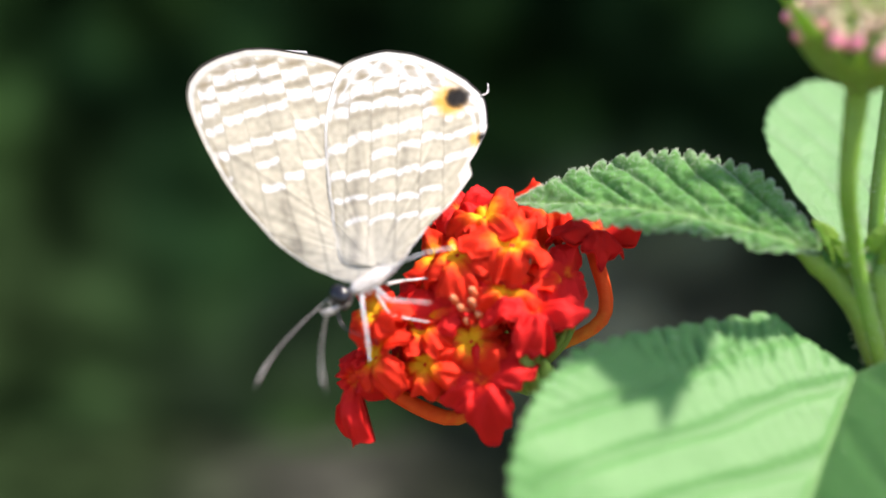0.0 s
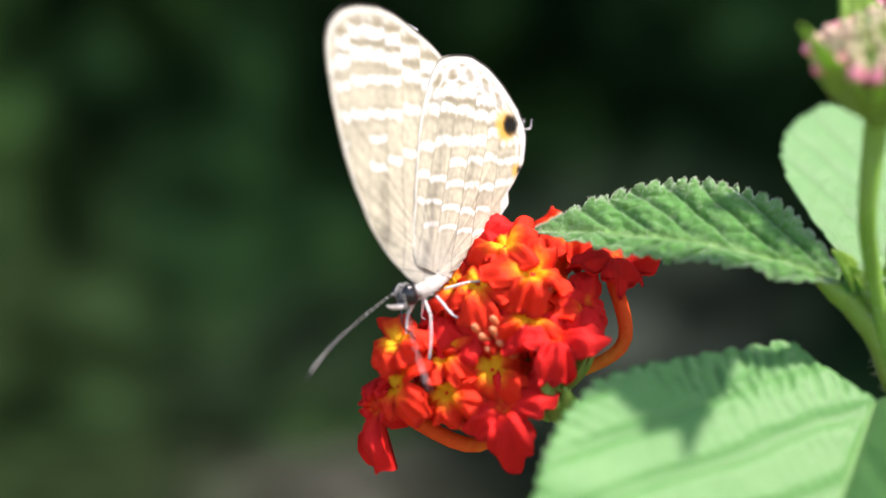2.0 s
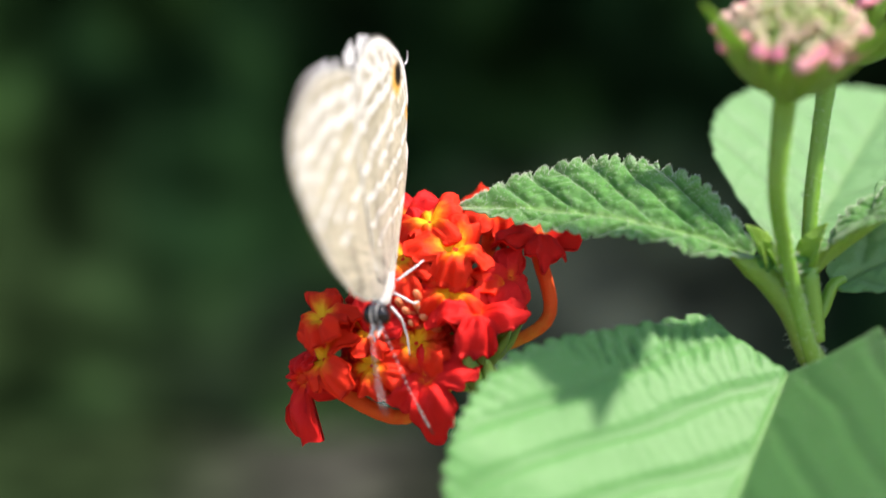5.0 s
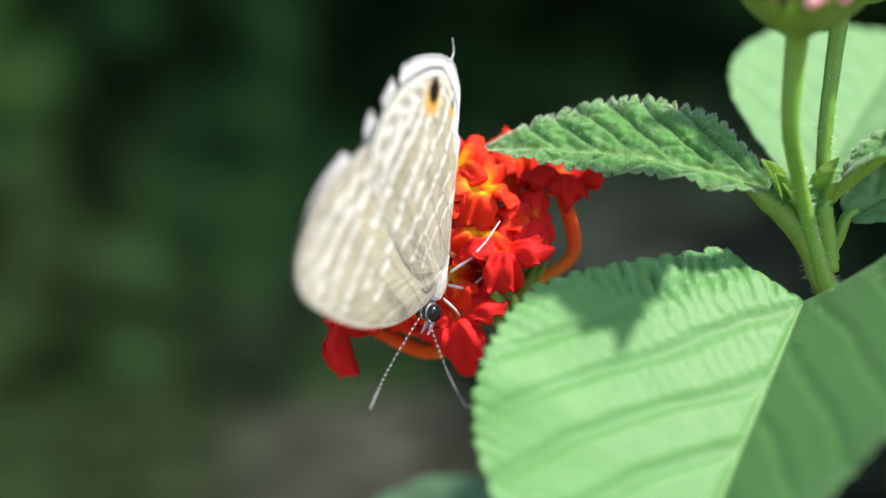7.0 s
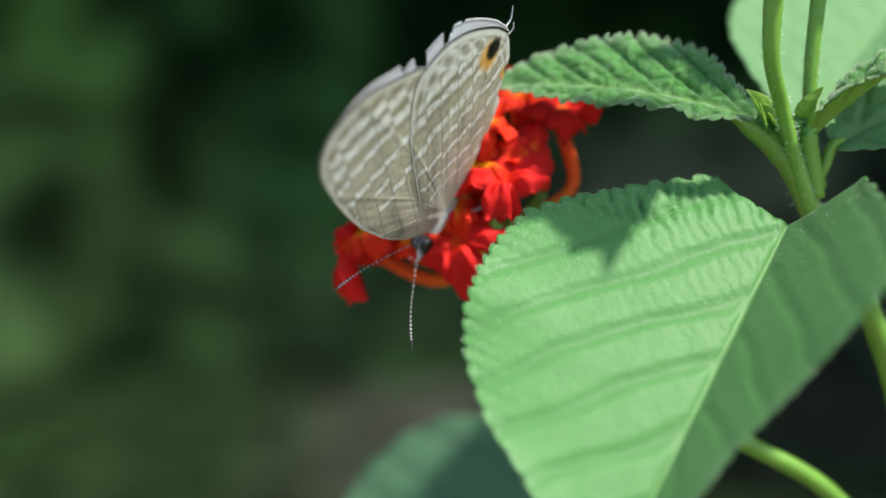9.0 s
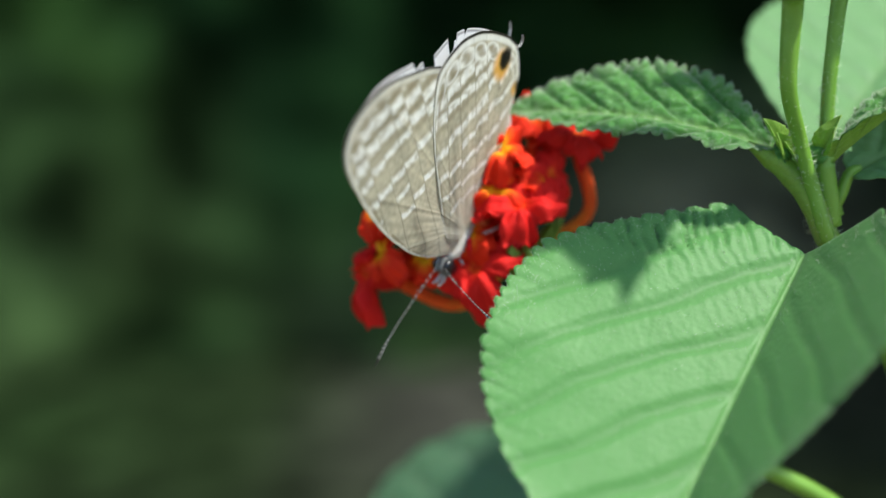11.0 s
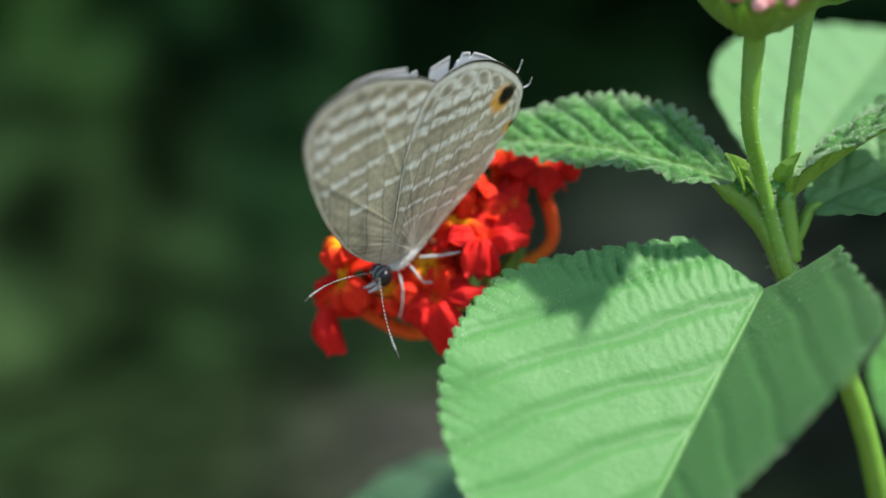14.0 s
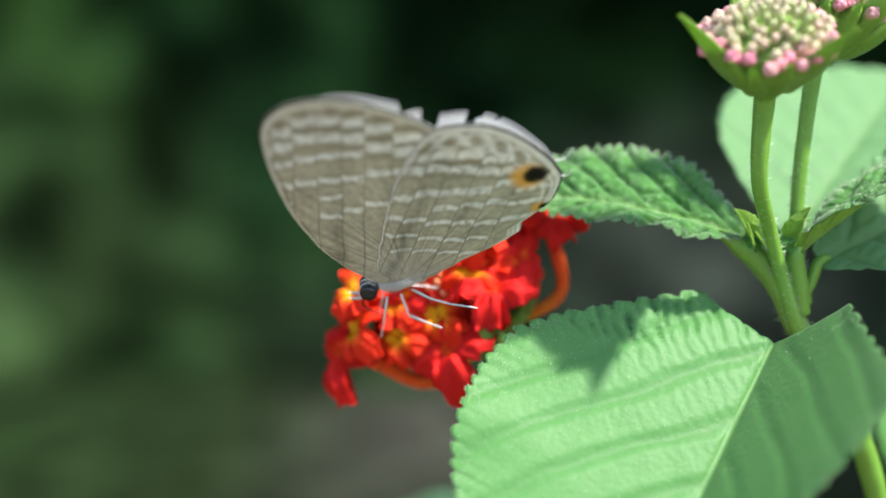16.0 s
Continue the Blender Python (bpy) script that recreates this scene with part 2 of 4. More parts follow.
def banded():
    """White rings on black."""
    m, nt, b = material("antenna black with white rings")
    _, ch = painted(nt)
    col = ramp(nt, ch[0], [(0.55, (0.02, 0.018, 0.016)), (0.80, (0.55, 0.53, 0.51))])
    nt.links.new(col, b.inputs["Base Color"])
    b.inputs["Roughness"].default_value = 0.5
    return m


BANDED = banded()


def ground_material():
    m, nt, b = material("shaded soil")
    # soil colour set dark in place of cast tree shade
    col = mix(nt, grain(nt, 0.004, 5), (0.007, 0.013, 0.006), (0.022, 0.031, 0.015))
    # a patch of dry bare soil
    co = nt.nodes.new("ShaderNodeTexCoord")
    far = node(nt, "ShaderNodeVectorMath")
    far.operation = "DISTANCE"
    far.inputs[1].default_value = (-0.16, 0.90, 0.0)
    flat = node(nt, "ShaderNodeVectorMath")
    flat.operation = "MULTIPLY"
    flat.inputs[1].default_value = (1.0, 0.5, 1.0)
    nt.links.new(co.outputs["Object"], flat.inputs[0])
    nt.links.new(flat.outputs[0], far.inputs[0])
    patch = ramp(nt, far.outputs["Value"], [(0.02, (1, 1, 1)), (0.30, (0, 0, 0))])
    col = mix(nt, patch, col, (0.042, 0.042, 0.036))
    # thin grass further left
    grass = node(nt, "ShaderNodeVectorMath")
    grass.operation = "DISTANCE"
    grass.inputs[1].default_value = (-0.85, 1.7, 0.0)
    nt.links.new(co.outputs["Object"], grass.inputs[0])
    col = mix(nt, ramp(nt, grass.outputs["Value"], [(0.1, (1, 1, 1)), (0.6, (0, 0, 0))]), col, (0.014, 0.027, 0.010))
    litter = node(nt, "ShaderNodeVectorMath")
    litter.operation = "DISTANCE"
    litter.inputs[1].default_value = (0.42, 1.9, 0.0)
    nt.links.new(co.outputs["Object"], litter.inputs[0])
    col = mix(nt, ramp(nt, litter.outputs["Value"], [(0.1, (1, 1, 1)), (0.5, (0, 0, 0))]), col, (0.034, 0.038, 0.023))
    # unseen pale strip added on the shrub's near side to bounce light upward
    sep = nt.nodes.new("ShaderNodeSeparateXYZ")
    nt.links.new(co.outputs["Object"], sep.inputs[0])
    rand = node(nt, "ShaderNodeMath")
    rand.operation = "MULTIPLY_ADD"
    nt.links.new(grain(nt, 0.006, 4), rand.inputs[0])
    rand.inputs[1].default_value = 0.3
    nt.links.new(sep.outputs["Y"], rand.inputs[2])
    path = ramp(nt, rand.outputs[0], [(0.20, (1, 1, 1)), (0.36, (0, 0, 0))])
    bounce_tone = mix(nt, grain(nt, 0.05, 5), (0.15, 0.125, 0.08), (0.21, 0.18, 0.12))
    col = mix(nt, path, col, bounce_tone)
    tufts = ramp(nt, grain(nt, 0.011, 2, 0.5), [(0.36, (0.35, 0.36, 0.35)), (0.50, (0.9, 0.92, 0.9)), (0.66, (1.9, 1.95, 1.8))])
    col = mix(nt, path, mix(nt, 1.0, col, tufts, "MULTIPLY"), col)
    nt.links.new(col, b.inputs["Base Color"])
    b.inputs["Roughness"].default_value = 0.95
    b.inputs["Specular IOR Level"].default_value = 0.0
    relief(nt, b, grain(nt, 0.03, 4), 8.0, 0.6)
    return m


def hedge_material():
    m, nt, b = material("distant dark foliage")
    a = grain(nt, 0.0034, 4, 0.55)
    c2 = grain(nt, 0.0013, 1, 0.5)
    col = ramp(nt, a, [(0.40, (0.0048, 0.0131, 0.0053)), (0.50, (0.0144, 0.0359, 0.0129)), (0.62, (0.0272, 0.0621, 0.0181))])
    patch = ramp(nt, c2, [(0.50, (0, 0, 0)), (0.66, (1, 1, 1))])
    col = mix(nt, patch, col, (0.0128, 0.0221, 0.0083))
    co = nt.nodes.new("ShaderNodeTexCoord")
    away = node(nt, "ShaderNodeVectorMath")
    away.operation = "DISTANCE"
    away.inputs[1].default_value = (-1.28, 2.28, 0.10)
    nt.links.new(co.outputs["Object"], away.inputs[0])
    # shade between the bushes painted in as a dark patch
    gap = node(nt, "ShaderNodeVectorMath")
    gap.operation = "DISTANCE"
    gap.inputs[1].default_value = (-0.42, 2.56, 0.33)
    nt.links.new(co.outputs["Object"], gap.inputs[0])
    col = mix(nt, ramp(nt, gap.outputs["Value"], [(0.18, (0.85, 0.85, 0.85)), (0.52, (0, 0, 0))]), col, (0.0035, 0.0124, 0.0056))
    shrub = ramp(nt, away.outputs["Value"], [(0.15, (1, 1, 1)), (0.75, (0, 0, 0))])
    col = mix(nt, shrub, col, mix(nt, a, (0.0100, 0.0225, 0.0092), (0.0285, 0.0560, 0.0215)))
    dry = node(nt, "ShaderNodeVectorMath")
    dry.operation = "DISTANCE"
    dry.inputs[1].default_value = (0.30, 2.38, 0.14)
    nt.links.new(co.outputs["Object"], dry.inputs[0])
    col = mix(nt, ramp(nt, dry.outputs["Value"], [(0.08, (1, 1, 1)), (0.44, (0, 0, 0))]), col, mix(nt, a, (0.085, 0.090, 0.055), (0.150, 0.150, 0.095)))
    # brightness graded into the colour: darker towards the top
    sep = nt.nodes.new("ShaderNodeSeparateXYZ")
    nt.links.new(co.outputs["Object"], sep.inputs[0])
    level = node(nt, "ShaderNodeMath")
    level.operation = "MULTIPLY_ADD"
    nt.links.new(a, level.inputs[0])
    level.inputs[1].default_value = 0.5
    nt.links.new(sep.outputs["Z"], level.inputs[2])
    height_tone = ramp(nt, level.outputs[0], [(0.25, (1, 1, 1)), (0.95, (0.68, 0.78, 0.68))])
    # dark gaps and lit leaves painted in as random blotches
    light_mottle = ramp(nt, grain(nt, 0.0062, 2, 0.5), [(0.36, (0.36, 0.36, 0.36)), (0.50, (0.90, 0.88, 0.86)), (0.66, (1.7, 1.65, 1.6))])
    col = mix(nt, 1.0, col, light_mottle, "MULTIPLY")
    # shade of a deep recess low in the foliage painted in, and upright stems
    recess_shade = node(nt, "ShaderNodeVectorMath")
    recess_shade.operation = "DISTANCE"
    recess_shade.inputs[1].default_value = (-0.29, 2.18, 0.09)
    nt.links.new(co.outputs["Object"], recess_shade.inputs[0])
    col = mix(nt, ramp(nt, recess_shade.outputs["Value"], [(0.09, (0.85, 0.85, 0.85)), (0.30, (0, 0, 0))]), col, (0.007, 0.012, 0.007))
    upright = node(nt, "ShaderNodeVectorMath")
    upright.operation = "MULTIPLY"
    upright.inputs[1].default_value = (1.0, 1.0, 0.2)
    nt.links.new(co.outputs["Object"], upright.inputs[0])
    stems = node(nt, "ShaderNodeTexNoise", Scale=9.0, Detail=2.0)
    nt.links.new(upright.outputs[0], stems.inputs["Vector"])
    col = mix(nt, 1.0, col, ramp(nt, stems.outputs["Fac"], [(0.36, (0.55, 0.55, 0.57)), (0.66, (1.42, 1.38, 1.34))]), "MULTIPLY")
    nt.links.new(mix(nt, 1.0, col, height_tone, "MULTIPLY"), b.inputs["Base Color"])
    b.inputs["Roughness"].default_value = 0.9
    b.inputs["Specular IOR Level"].default_value = 0.0
    relief(nt, b, grain(nt, 0.02, 4), 20.0, 0.8)
    return m


# ---- ground and distance ----
def setting():
    g = Shape()
    n = 41
    verts = []
    for i in range(n):
        for j in range(n):
            x, y = (j / (n - 1) - 0.5), (i / (n - 1) - 0.5)
            x, y = 60000 * x * abs(x) * 2, 60000 * y * abs(y) * 2
            verts.append((x, y, 25 * noise.noise(Vector((x, y, 0)) * 0.002)))
    g.add(verts, grid_faces(n, n))
    tagged(part("ground", g, ground_material()), "dark shaded soil with an unseen pale strip added for bounce light", "ground", kind="structure")
    h = Shape()
    nu, nv = 60, 90
    verts = []
    for i in range(nu):
        for j in range(nv):
            a = radians(-75 + 150 * j / (nv - 1))
            z = -60 + 4200 * i / (nu - 1)
            low = max(0.0, 620 - z)
            r = 2600 + 160 * noise.noise(Vector((a * 4, z * 0.003, 0))) + 0.06 * z - 0.0013 * low * low * (1 + 0.3 * noise.noise(Vector((a * 6, 4, 0))))
            verts.append((r * math.sin(a), r * math.cos(a), z))
    h.add(verts, [tuple(reversed(f)) for f in grid_faces(nu, nv)])
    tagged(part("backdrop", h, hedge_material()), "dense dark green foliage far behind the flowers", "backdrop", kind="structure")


setting()


# ---- leaves ----
def leaf_shape(length, profile, veins=7, teeth=14, bulge=0.35, fold=(0.25, 0.25), droop=0.1, tip_drop=0.0, slant=0.75, tooth=0.05, nu=110, nv=70, thick=0.22, curl=0.0, fine=1.0, seed=0, halves=(1.0, 1.0), ladder=0.45, ruffle=0.0, cordate=0.0, sweep=-0.012, ribs=0.0, vein_wide=0.07, crumple=0.5, flap=0.0, soft=False):
    """A lantana leaf in millimetres: x along the midrib, y across (to its left), z its upper side.
    profile: half widths at even steps from base to tip, for the left and right half alike."""
    steps = np.linspace(0, 1, len(profile))
    top, low, paint = [], [], []
    for i in range(nu):
        u = i / (nu - 1)
        w = float(np.interp(u, steps, profile))
        for s in (-0.012, 0.012):
            w = 0.6 * w + 0.4 * float(np.interp(min(max(u + s, 0), 1), steps, profile)) if s > 0 else w
        for j in range(nv):
            v = -1 + 2 * j / (nv - 1)
            side = 1 if v >= 0 else -1
            q = abs(v)
            f = fold[0] if v >= 0 else fold[1]
            half = halves[0] if v >= 0 else halves[1]
            half = float(np.interp(u, (0.0, 0.3, 0.7, 1.0), half)) if isinstance(half, tuple) else half
            # rounded teeth along the margin
            ph = (u * teeth + 0.13 * side + 0.30 * noise.noise(Vector((u * teeth * 0.4, side * 2.3, seed + 0.9)))) % 1.0
            scallop = math.sqrt(max(0.0, 1 - (2 * ph - 1) ** 2)) - 0.6
            y = side * (half * w * q + tooth * length * 0.16 * scallop * q**6 * min(1, w / 2.5))
            # side veins sweep forward; lamina bulges between them
            x0 = u * length
            back = slant * abs(y) + sweep * y * y
            k = (x0 - back) / length * veins + 0.25 * side + 0.30 * noise.noise(Vector((x0 * 0.16, side * 3.1, seed + 1.7))) + (0.03 if soft else 0.10) * noise.noise(Vector((x0 * 0.5, y * 0.5, seed + 5.1)))
            d = abs((k + 0.5) % 1.0 - 0.5)
            ridge = math.exp(-((d / vein_wide) ** 2))
            mid = math.exp(-((y / 0.28) ** 2))
            across_y = abs(y)
            cell = (abs(y) * 0.95 + 0.9 * k + 1.3 * noise.noise(Vector((x0 * 0.35, y * 0.35, seed + 3.3)))) * fine
            d2 = abs((cell + 0.5) % 1.0 - 0.5)
            slope = min(1.0, d / 0.24)
            slope = slope * slope * (3 - 2 * slope) if soft else math.sin(min(1.0, d / 0.30) * math.pi / 2)
            puff = slope * (1 - ladder + ladder * min(1.0, d2 / 0.28))
            along = (slant * x0 + across_y) / math.hypot(slant, 1.0)
            crease = max(0.0, math.cos(2 * math.pi * (along / 1.0 + 0.50 * noise.noise(Vector((x0 * 0.6, y * 0.6, 2.0)))))) ** 3 * (0.55 + 0.9 * noise.noise(Vector((x0 * 0.9, y * 0.9, 7.0))))
            puff -= ribs * math.exp(-6.0 * u) * (0.12 if f > 1 else 1.0) * (1 - q**4) * crease * min(1.0, d / 0.2)
            if flap and side < 0:
                puff -= flap * max(0.0, min(1.0, (q - 0.50) / 0.2)) * max(0.0, min(1.0, (0.26 - u) / 0.10)) * crease
            fade = min(1.0, abs(y) / 0.8) * min(1.0, (1 - u) * 6) * min(1, w / 1.5)
            z = bulge * (puff - 0.5) * fade - 0.18 * mid
            z += bulge * crumple * noise.noise(Vector((x0 * 0.5, y * 0.5, seed * 7.1)))
            z += bulge * 0.6 * scallop * q**14 * min(1, w / 2)
            z += ruffle * q**3 * math.sin(u * 17 + 1.3 * side + 2.0 * noise.noise(Vector((u * 4, side, seed))))
            z *= 2.0 if f > 1 else 1.0
            across = abs(y)
            cx = x0 - cordate * q * q * max(0.0, 1 - 6 * u)
            yy = side * across * math.cos(f)
            zz = z * math.cos(f) + across * math.sin(f)
            zz -= curl * across * across / 10.0
            zz -= droop * length * u * u + tip_drop * length * max(0, u - 0.6) ** 2
            top.append(Vector((cx, yy, zz)))
            low.append(Vector((cx, yy, zz - thick * (1 - 0.6 * q**6))))
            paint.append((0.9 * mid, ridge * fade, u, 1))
    s = Shape()
    n = nu * nv
    quads = grid_faces(nu, nv)
    s.add(top + low, [tuple(reversed(f)) for f in quads], 0, paint + paint)
    s.f += [tuple(i + n for i in f) for f in quads]
    s.m += [1] * len(quads)
    edge = [i * nv for i in range(nu)] + [(nu - 1) * nv + j for j in range(1, nv)] + [i * nv + nv - 1 for i in range(nu - 2, -1, -1)] + list(range(nv - 2, 0, -1))
    for a, b in zip(edge, edge[1:] + edge[:1]):
        s.f.append((a, a + n, b + n, b))
        s.m.append(0)
    return s


def hairs(line, radius, count, length, seed, shape=None):
    """Fine bristles that stand out from a stem."""
    rnd = random.Random(seed)
    shape = shape or Shape()
    for _ in range(count):
        k = rnd.randrange(1, len(line) - 1)
        way = (line[k + 1] - line[k - 1]).normalized()
        a = rnd.uniform(0, 2 * math.pi)
        side = way.orthogonal().normalized()
        out = side * math.cos(a) + way.cross(side) * math.sin(a)
        p = line[k].lerp(line[k + 1], rnd.random()) + out * radius * 0.95
        e = p + out * length * rnd.uniform(0.5, 1.2) + way * rnd.uniform(-0.1, 0.25)
        t = way * 0.022
        o = out.cross(way) * 0.022
        shape.add([p + t, p - t + o, p - t - o, e], [(0, 1, 3), (1, 2, 3), (2, 0, 3)])
    return shape


# ---- the lantana plant ----
plant = tagged(new("lantana_plant"), "green lantana shrub with toothed leaves, red flowers and pink buds", "plant")

MAIN = [(30.2, 89.0, 584.0), (30.6, 89.2, 580.5), (35.1, 91.0, 573.3), (39.0, 93.0, 563.0), (43, 97, 545), (48, 106, 500), (53, 118, 380), (58, 130, 200), (62, 138, -10)]
part("main_stem", tube(MAIN, [1.0, 0.95, 0.95, 0.95, 1.1, 1.4, 2.2, 3.2, 4.0], 70, 14, lump=0.06), STEM, plant, "thick green square stem with fine bristles")
tagged(part("bristles", hairs(bezier(MAIN, 200)[4:60], 0.95, 260, 0.55, 3), HAIR, plant, "fine pale bristles"), kind="stuff")


def bud_head(centre, foot, mids, size, seed, label, tilt):
    """A stalk, a cup of bracts and a dome of small buds."""
    rnd = random.Random(seed)
    c, f, md = Vector(centre), Vector(foot), [Vector(q) for q in mids]
    up = (c - md[-1]).normalized() + Vector(tilt)
    up.normalize()
    bottom = c - up * size * 0.88
    head = part("bud_head", tube([bottom - up * 0.2, bottom + up * size * 0.22, c - up * size * 0.25, c + up * size * 0.10, c + up * size * 0.40], [0.62, size * 0.50, size * 0.82, size * 0.80, size * 0.30], 18, 20, lump=0.1), LEAF_YOUNG, plant, label)
    line = [f, *md, bottom - up * 1.2, bottom + up * 0.2]
    part("stalk", tube(line, [0.70, 0.62, 0.58, 0.56, 0.62, 0.80, 0.78], 50, 14, lump=0.05), STEM, head)
    tagged(part("bristles", hairs(bezier(line, 60), 0.60, 420, 0.42, seed), HAIR, head), kind="stuff")
    m = axes((0, 0, 0), up.orthogonal(), up)
    side, other = m.col[0].to_3d(), m.col[1].to_3d()
    # bracts stand up round the cup, three of them long and pointed
    for k in range(14):
        a = 2 * math.pi * (k + rnd.uniform(-0.25, 0.25)) / 14
        out = side * math.cos(a) + other * math.sin(a)
        far = k % 4 == 2
        long = size * (1.80 if far else 1.02) * rnd.uniform(0.93, 1.07)
        base = bottom + out * 0.62 + up * 0.1
        wide = size * (0.36 if far else 0.28)
        pts = []
        rows = 11
        across = out.cross(up)
        for i in range(rows):
            t = i / (rows - 1)
            p = base + out * size * ((1.24 if far else 1.02) * t**0.55 + (0.20 if far else -0.06) * t * t) + up * long * t
            w = wide * math.sin(math.pi * (0.18 + 0.81 * t)) ** 0.9
            bay = out * w * 0.75
            pts += [p - across * w - bay, p + out * 0.12, p + across * w - bay, p - across * w * 0.75 - bay - out * 0.10, p - out * 0.12, p + across * w * 0.75 - bay - out * 0.10]
        faces = []
        for i in range(rows - 1):
            o = i * 6
            ring = [0, 1, 2, 5, 4, 3]
            for x, y in zip(ring, ring[1:] + ring[:1]):
                faces.append((o + x, o + y, o + 6 + y, o + 6 + x))
        part("bract", Shape().add(pts, faces), LEAF_YOUNG, head, "")
    # buds in rings over the dome, pinker towards the outside
    data = {}
    for kind in range(4):
        s = Shape()
        shade = 0.04 + 0.20 * kind
        tube([(0, 0, -1.5), (0, 0, -0.5), (0, 0, 0.25), (0, 0, 0.6)], [0.20, 0.24, 0.40, 0.34], 9, 8, s, paint=lambda t, k=kind: (0.02 + 0.20 * k * t, 0, 0, 1))
        ball((0, 0, 0.50), (0.36, 0.36, 0.28), s, seg=8, rings=5, paint=(shade, 0, 0, 1))
        for q in range(4):
            a = q * math.pi / 2
            ball((0.20 * math.cos(a), 0.20 * math.sin(a), 0.56), (0.24, 0.20, 0.2), s, seg=6, rings=4, paint=(shade, 0, 0, 1))
        data[kind] = s.mesh("bud", BUD)
    total = 104
    for k in range(total):
        t = (k + 0.5) / total
        tilt_a = math.acos(1 - 0.66 * t)
        a = 2.39996 * k + rnd.uniform(-0.14, 0.14)
        out = up * math.cos(tilt_a) + (side * math.cos(a) + other * math.sin(a)) * math.sin(tilt_a)
        p = c - up * size * 0.22 + (out - up * 0.22 * out.dot(up)) * size * (0.94 + rnd.uniform(-0.07, 0.07))
        kind = 3 if t > 0.72 and rnd.random() < 0.7 else min(2, int(t * 2.2 + rnd.uniform(0, 0.8)))
        g = size / 4.4 * (0.62 + 0.50 * t) * (1.18 if kind == 3 else 1.0)
        lean = (out + Vector((rnd.uniform(-0.25, 0.25), rnd.uniform(-0.25, 0.25), rnd.uniform(-0.1, 0.25)))).normalized()
        ob = part("bud", data[kind], BUD, head)
        ob.matrix_basis = axes(p, lean.orthogonal(), lean) @ Matrix.Diagonal((g, g, g * 1.15, 1))
    # narrow green bractlets between the buds
    for k in range(22):
        a, tilt_a = 2.39996 * k + 0.9, 0.55 + 0.75 * rnd.random()
        out = up * math.cos(tilt_a) + (side * math.cos(a) + other * math.sin(a)) * math.sin(tilt_a)
        p = c - up * size * 0.30 + out * size * 0.62
        part("bractlet", tube([p, p + out * size * 0.18, p + out * size * 0.36 + up * 0.1], [0.26, 0.24, 0.05], 7, 6), LEAF_YOUNG, head)
    return head


bud_head((26.90, 81.59, 602.55), (31.9, 88.6, 577.2), [(30.3, 87.5, 580.9), (29.15, 87.3, 584.8), (28.15, 86.6, 588.1), (26.9, 84.5, 592.4)], 4.6, 5, "round head of closed pink and green buds", (-0.03, -0.22, 0))
bud_head((33.72, 91.04, 604.6), (31.6, 90.2, 581.5), [(31.0, 90.4, 585.5), (31.1, 90.8, 591.3)], 4.4, 9, "smaller head of pink and green buds", (0.15, -0.05, 0))


def leaf_fuzz(shape, nu, nv, count, seed):
    """Fine hairs on the upper side, most of them along the margin."""
    rnd = random.Random(seed)
    out = Shape()
    while count > 0:
        i, j = rnd.randrange(2, nu - 1), rnd.randrange(nv)
        q = abs(2 * j / (nv - 1) - 1)
        if rnd.random() > 0.06 + 0.94 * q**10:
            continue
        count -= 1
        p = Vector(shape.v[i * nv + j])
        side = 1 if j > nv / 2 else -1
        d = Vector((rnd.uniform(-0.2, 0.5), side * q**8 * rnd.uniform(0, 1.0) + rnd.uniform(-0.2, 0.2), rnd.uniform(0.3, 1.0))).normalized()
        e = p + d * rnd.uniform(0.10, 0.26)
        o, t = Vector((0.020, 0, 0)), Vector((0, 0.020, 0))
        out.add([p + o, p - o + t, p - o - t, e], [(0, 1, 3), (1, 2, 3), (2, 0, 3)])
    return out


def leaf(name, base, tip, normal, profile, mats, label, petiole=None, fuzz=0, stalk=0.5, **shape):
    base, tip = Vector(base), Vector(tip)
    form = leaf_shape((tip - base).length, profile, **shape)
    ob = part(name, form, mats, plant, label, axes(base, tip - base, normal))
    if fuzz:
        tagged(part("hairs", leaf_fuzz(form, shape["nu"], shape["nv"], fuzz, 5), HAIR, ob), kind="stuff")
    if petiole:
        part("leaf_stalk", tube([petiole, Vector(petiole).lerp(base, 0.5) + Vector((0, 0, -0.2)), base, base.lerp(tip, 0.04)], [stalk, stalk, stalk * 0.9, 0.3], 14, 9), STEM, ob).matrix_parent_inverse = ob.matrix_basis.inverted()
    return ob


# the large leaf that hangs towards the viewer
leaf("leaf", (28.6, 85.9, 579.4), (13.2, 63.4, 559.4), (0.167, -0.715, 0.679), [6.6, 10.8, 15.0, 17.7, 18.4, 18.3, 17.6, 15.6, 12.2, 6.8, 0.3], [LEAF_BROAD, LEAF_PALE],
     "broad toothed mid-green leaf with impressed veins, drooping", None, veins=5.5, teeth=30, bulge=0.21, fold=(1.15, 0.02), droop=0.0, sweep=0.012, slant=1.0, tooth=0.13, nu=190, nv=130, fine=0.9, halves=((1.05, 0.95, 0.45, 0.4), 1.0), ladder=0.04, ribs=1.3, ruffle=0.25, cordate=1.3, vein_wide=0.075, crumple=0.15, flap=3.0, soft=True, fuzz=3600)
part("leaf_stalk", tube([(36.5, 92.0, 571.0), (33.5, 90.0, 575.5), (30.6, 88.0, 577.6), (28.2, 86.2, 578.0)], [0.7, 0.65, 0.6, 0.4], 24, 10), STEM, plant)
